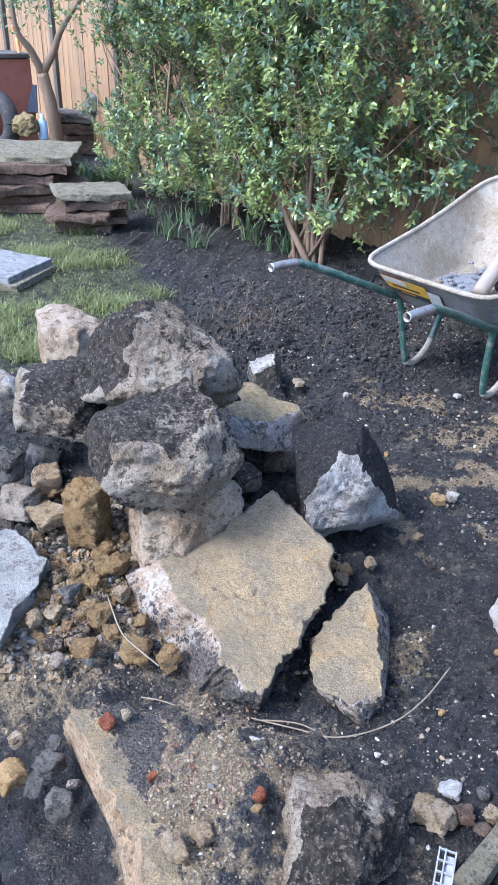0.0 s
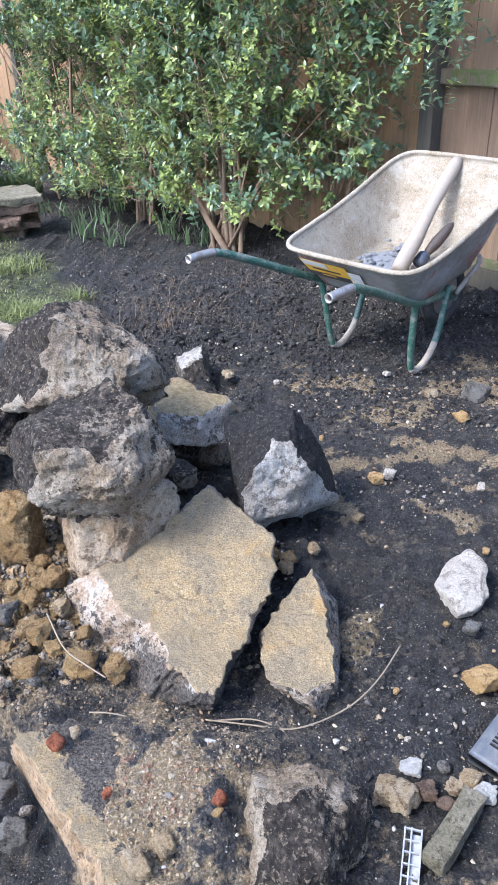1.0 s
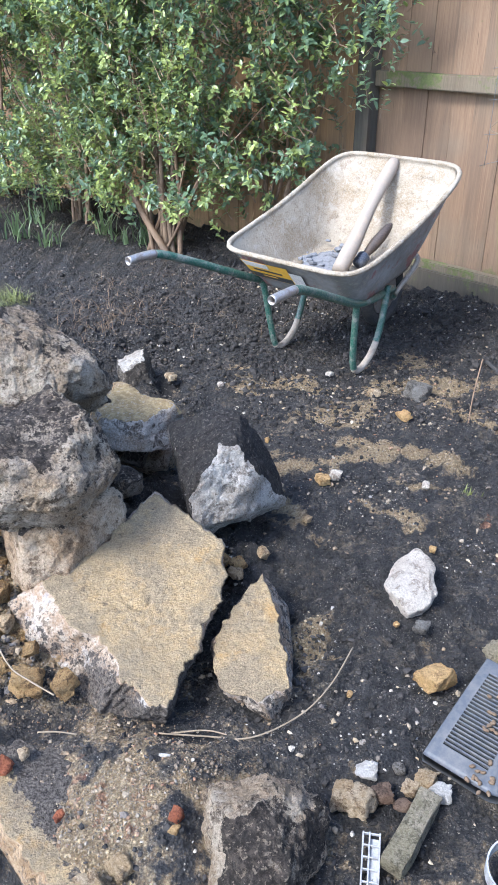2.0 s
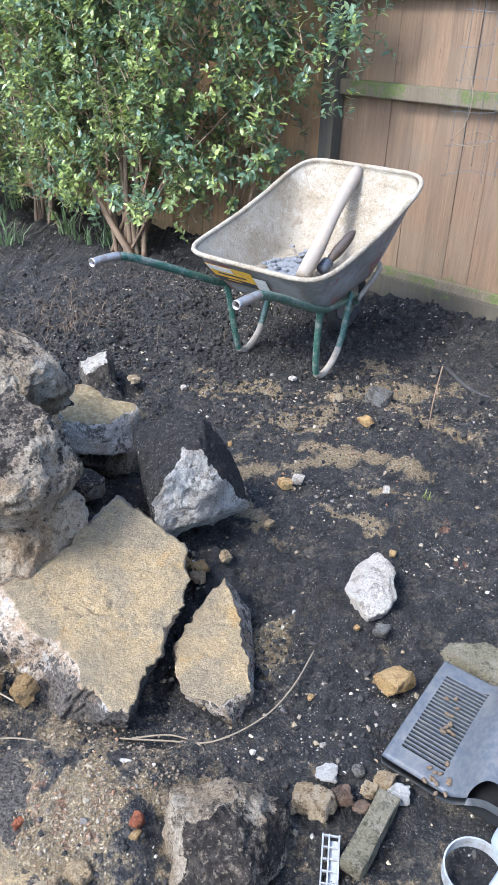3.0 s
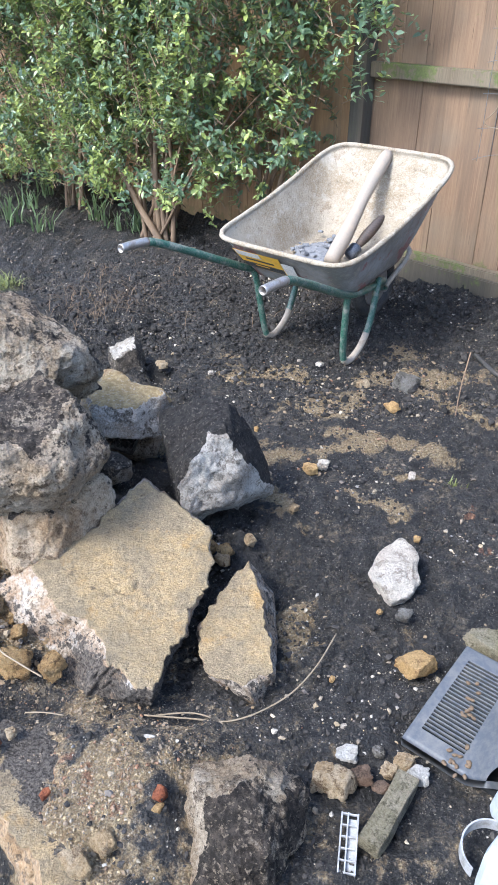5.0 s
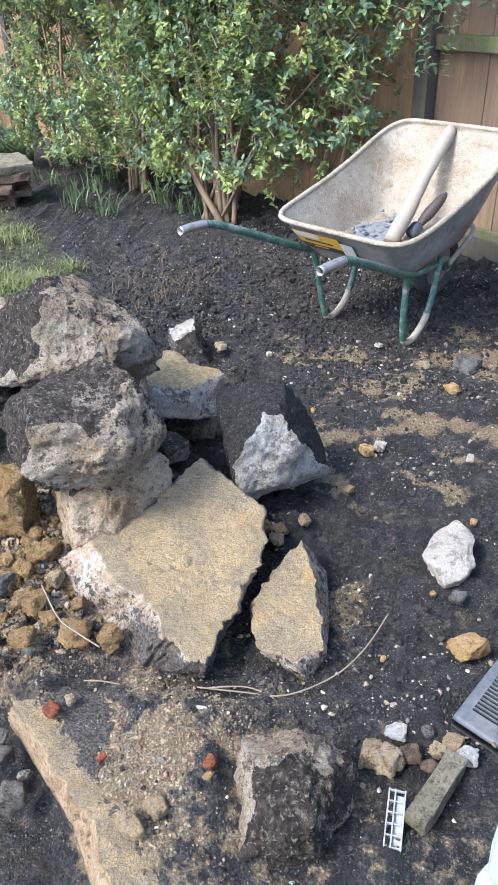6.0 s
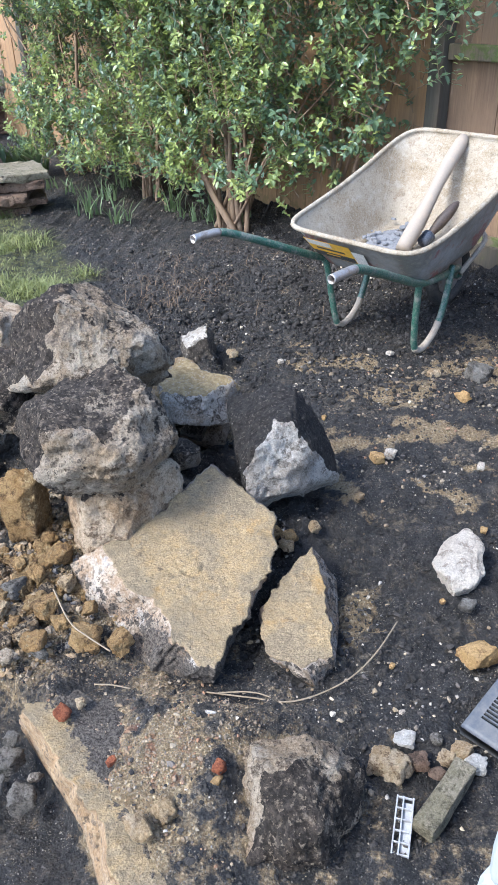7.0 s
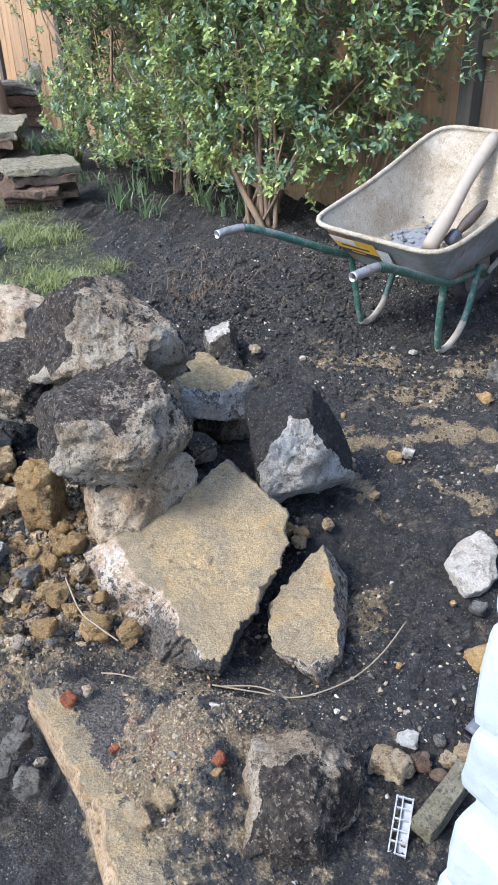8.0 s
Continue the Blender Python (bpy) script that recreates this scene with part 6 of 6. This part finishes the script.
stem("twig", "long curved dry twig across the soil", [(-0.313, 1.237, 0.035), (-0.201, 1.240, 0.030), (-0.085, 1.244, 0.030), (0.034, 1.320, 0.030), (0.113, 1.416, 0.040), (0.176, 1.543, 0.050)], 0.0024)
stem("twig", "thin pale dry stem lying over rubble", [(-0.788, 1.428, 0.160), (-0.707, 1.332, 0.140), (-0.643, 1.295, 0.130), (-0.572, 1.263, 0.120)], 0.0024)
stem("twig", "thin pale dry stem across the rubble", [(-0.305, 1.238, 0.030), (-0.204, 1.253, 0.035), (-0.144, 1.247, 0.030), (-0.112, 1.230, 0.030)], 0.0022)
stem("twig", "thin dry root on the earth", [(-0.586, 1.169, 0.100), (-0.541, 1.173, 0.100), (-0.494, 1.177, 0.090)], 0.002)
stem("cane", "thin dark cane stuck upright in soil", [(0.738, 2.935, 0.000), (0.745, 2.950, 0.150), (0.766, 2.976, 0.300)], 0.0032, M_BARK, "cane")
stem("garden_hose", "black garden hose lying along the fence", [(0.938, 3.574, 0.030), (1.019, 3.338, 0.020), (1.171, 3.213, 0.020), (1.6, 3.0, 0.03), (2.2, 2.9, 0.03)], 0.012, M_RUBBER, "hose")


# ---- the white painted wall beside the camera ----
def build_wall():
    ang = math.atan2(-0.6533, 0.757)
    wall = thing("wall_house", "white painted brick house wall with rough edge", "wall", pose(0.158, 0.297, 0, 0, 0, math.degrees(ang)), kind="structure")
    core = box_mesh("core", 1.60, 0.10, 2.6, M_PAINTWALL, 0.004)
    part("core", core, wall, "", pose(0.812, 0.062, 1.3))
    kinds = [box_mesh("brick", 0.222, 0.106, 0.083, M_PAINTWALL, 0.012, 0.006, 90 + k, 3, 1) for k in range(4)]
    half = [box_mesh("brick", 0.108, 0.106, 0.083, M_PAINTWALL, 0.012, 0.006, 95 + k, 3, 1) for k in range(3)]
    rng = random.Random(2)
    for r in range(28):
        x = 0.0
        first = r % 2
        while x < 1.55:
            w = 0.108 if first else 0.222
            me = rng.choice(half if first else kinds)
            first = False
            part("brick", me, wall, "", pose(x + w / 2 + rng.uniform(-0.003, 0.003) , 0.058 + rng.uniform(-0.003, 0.003), 0.046 + r * 0.092))
            x += w + 0.010


build_wall()


# ---- gravel, crumbs and clods ----
def scatter(name, label, x, y, size, mat, seed, category, sub=1, sink=0.2, squash=0.7, soft=False):
    d, f = ico(sub)
    rng = np.random.RandomState(seed)
    n, k = len(x), len(d)
    sc = size[:, None] * rng.uniform(0.6, 1.1, (n, 3)) * np.array((1, 0.85, squash)) * 0.5
    v = d[None] * (1 + 0.28 * rng.normal(size=(n, k, 1)).clip(-1.5, 1.5)) * sc[:, None]
    a = rng.uniform(0, 2 * math.pi, n)
    ca, sa_ = np.cos(a)[:, None], np.sin(a)[:, None]
    px = v[..., 0] * ca - v[..., 1] * sa_ + x[:, None]
    py = v[..., 0] * sa_ + v[..., 1] * ca + y[:, None]
    pz = v[..., 2] + (ground_z(x, y) + size * sink * squash)[:, None]
    faces = (f[None] + (np.arange(n) * k)[:, None, None]).reshape(-1, 3)
    me = mesh_from(name, np.stack([px, py, pz], -1).reshape(-1, 3), faces, mat, soft)
    tagged(new(name, me), label, category, kind="stuff")


def build_scatter():
    rng = np.random.RandomState(77)
    N = 90000
    x, y = rng.uniform(-2.4, 1.6, N), rng.uniform(0.6, 4.6, N)
    clump = smooth(-0.5, 0.6, fnoise(np.stack([x * 3, y * 3, 0 * x], 1), 3, 91))
    bare = 1 - grass_mask(x, y)
    dens = 0.55 * clump ** 2 * bare * (1 - 0.75 * np.clip(blob(x, y, -0.30, 1.0, 0.4, 0.25), 0, 1)) * np.where(y < 2.2, 0.8, 0.65)
    k = rng.rand(N) < dens
    scatter("gravel", "mixed pale and dark grit strewn over the soil", x[k], y[k], rng.uniform(0.0035, 0.010, k.sum()) * (0.7 + 2.0 * rng.rand(k.sum()) ** 5), M_GRIT, 1, "gravel")
    k = rng.rand(N) < 0.45 * bare * (0.3 + clump) * (1 - 0.9 * np.clip(blob(x, y, -0.42, 1.02, 0.4, 0.25) + blob(x, y, -0.98, 1.45, 0.4, 0.35), 0, 1))
    scatter("soil_clods", "dark crumbly clods of dug earth", x[k], y[k], rng.uniform(0.006, 0.015, k.sum()) * (0.8 + 1.4 * rng.rand(k.sum()) ** 4), M_CLOD, 2, "soil", 1, 0.10)
    # bigger lumps thrown up round the wheelbarrow, the bed and the near edge
    n = 5200
    x, y = np.concatenate([rng.normal(0.0, 0.75, n // 2), rng.normal(-0.75, 0.6, n // 4), rng.uniform(-0.3, 1.0, n // 4)]), np.concatenate([rng.normal(3.9, 0.45, n // 2), rng.normal(4.2, 0.45, n // 4), rng.uniform(0.9, 3.2, n // 4)])
    k = (grass_mask(x, y) < 0.2) & (y > 2.9)
    x, y = x[k], y[k]
    scatter("soil_lumps", "lumpy dark earth thrown up by digging", x, y, rng.uniform(0.014, 0.03, len(x)) * (0.8 + 1.1 * rng.rand(len(x)) ** 5), M_CLOD, 6, "soil", 2, 0.06, 0.8, True)
    # tan crumbs gathered on the sandy patches
    n = 2600
    x, y = np.concatenate([rng.normal(0.30, 0.35, n // 2), rng.normal(0.55, 0.25, n // 2)]), np.concatenate([rng.normal(2.75, 0.42, n // 2), rng.normal(3.25, 0.25, n // 2)])
    scatter("sandy_crumbs", "tan sandstone crumbs trodden into the soil", x, y, rng.uniform(0.004, 0.010, n) * (0.7 + 2.4 * rng.rand(n) ** 6), M_SANDGRIT, 7, "gravel", 1, 0.2)
    # the heap's sandy grit
    n = 14000
    x = np.concatenate([rng.normal(-0.95, 0.30, n // 2), rng.normal(-0.42, 0.22, n // 2)])
    y = np.concatenate([rng.normal(1.32, 0.24, n // 2), rng.normal(1.02, 0.13, n // 2)])
    k = ((x + 0.735) * 0.70 + (y - 1.10) * 0.714 > 0.03) | (y > 1.22)
    lumpy = fnoise(np.stack([x * 9, y * 9, 0 * x], 1), 3, 95)
    k &= (lumpy > -0.05) | (y > 1.25)
    x, y = x[k], y[k]
    n = len(x)
    scatter("rubble_grit", "yellow and pale rubble grit with brick crumbs", x, y, rng.uniform(0.002, 0.006, n) * (0.8 + 2.6 * rng.rand(n) ** 9), M_SANDGRIT, 3, "gravel", 1, 0.25)
    n = 1100
    x, y = rng.normal(-0.96, 0.19, n), rng.normal(1.50, 0.19, n)
    k = (y > 1.24) & (x < -0.62 + 0.5 * (y - 1.4))
    scatter("rubble", "yellow-brown rubble stones filling the heap", x[k], y[k], rng.uniform(0.008, 0.034, k.sum()), M_HEAPGRIT, 4, "rubble", 2, 0.2)
    # light grit in the bed by the shrub
    n = 6000
    s, off = rng.uniform(-4.6, 0.4, n), rng.uniform(0.1, 1.9, n)
    x, y = F0[0] + FD[0] * s + FN[0] * off, F0[1] + FD[1] * s + FN[1] * off
    k = (grass_mask(x, y) < 0.3) & (rng.rand(n) < 0.55)
    scatter("bed_mulch", "dark mulch with pale chips under the shrub", x[k], y[k], rng.uniform(0.006, 0.026, k.sum()), m_pebbles("mulch", (0.02, 0.017, 0.014), (0.04, 0.03, 0.024), (0.03, 0.025, 0.02), (0.09, 0.065, 0.04), (0.22, 0.19, 0.15)), 5, "mulch", 1, 0.15)
    # dry stalks on the dug soil
    n = 300
    x, y = np.concatenate([rng.normal(-1.10, 0.16, n // 2), rng.normal(-1.0, 0.35, n // 2)]), np.concatenate([rng.normal(4.05, 0.14, n // 2), rng.normal(4.35, 0.3, n // 2)])
    me = blades("dry_stalks", "", np.stack([x, y, ground_z(x, y) + 0.006], 1), rng.uniform(0.03, 0.11, n), 0.0035, M_ROOT, 2.8, 31)
    tagged(new("dry_stalks", me), "dry stalks and roots in the dug soil", "stalks", kind="stuff")


build_scatter()
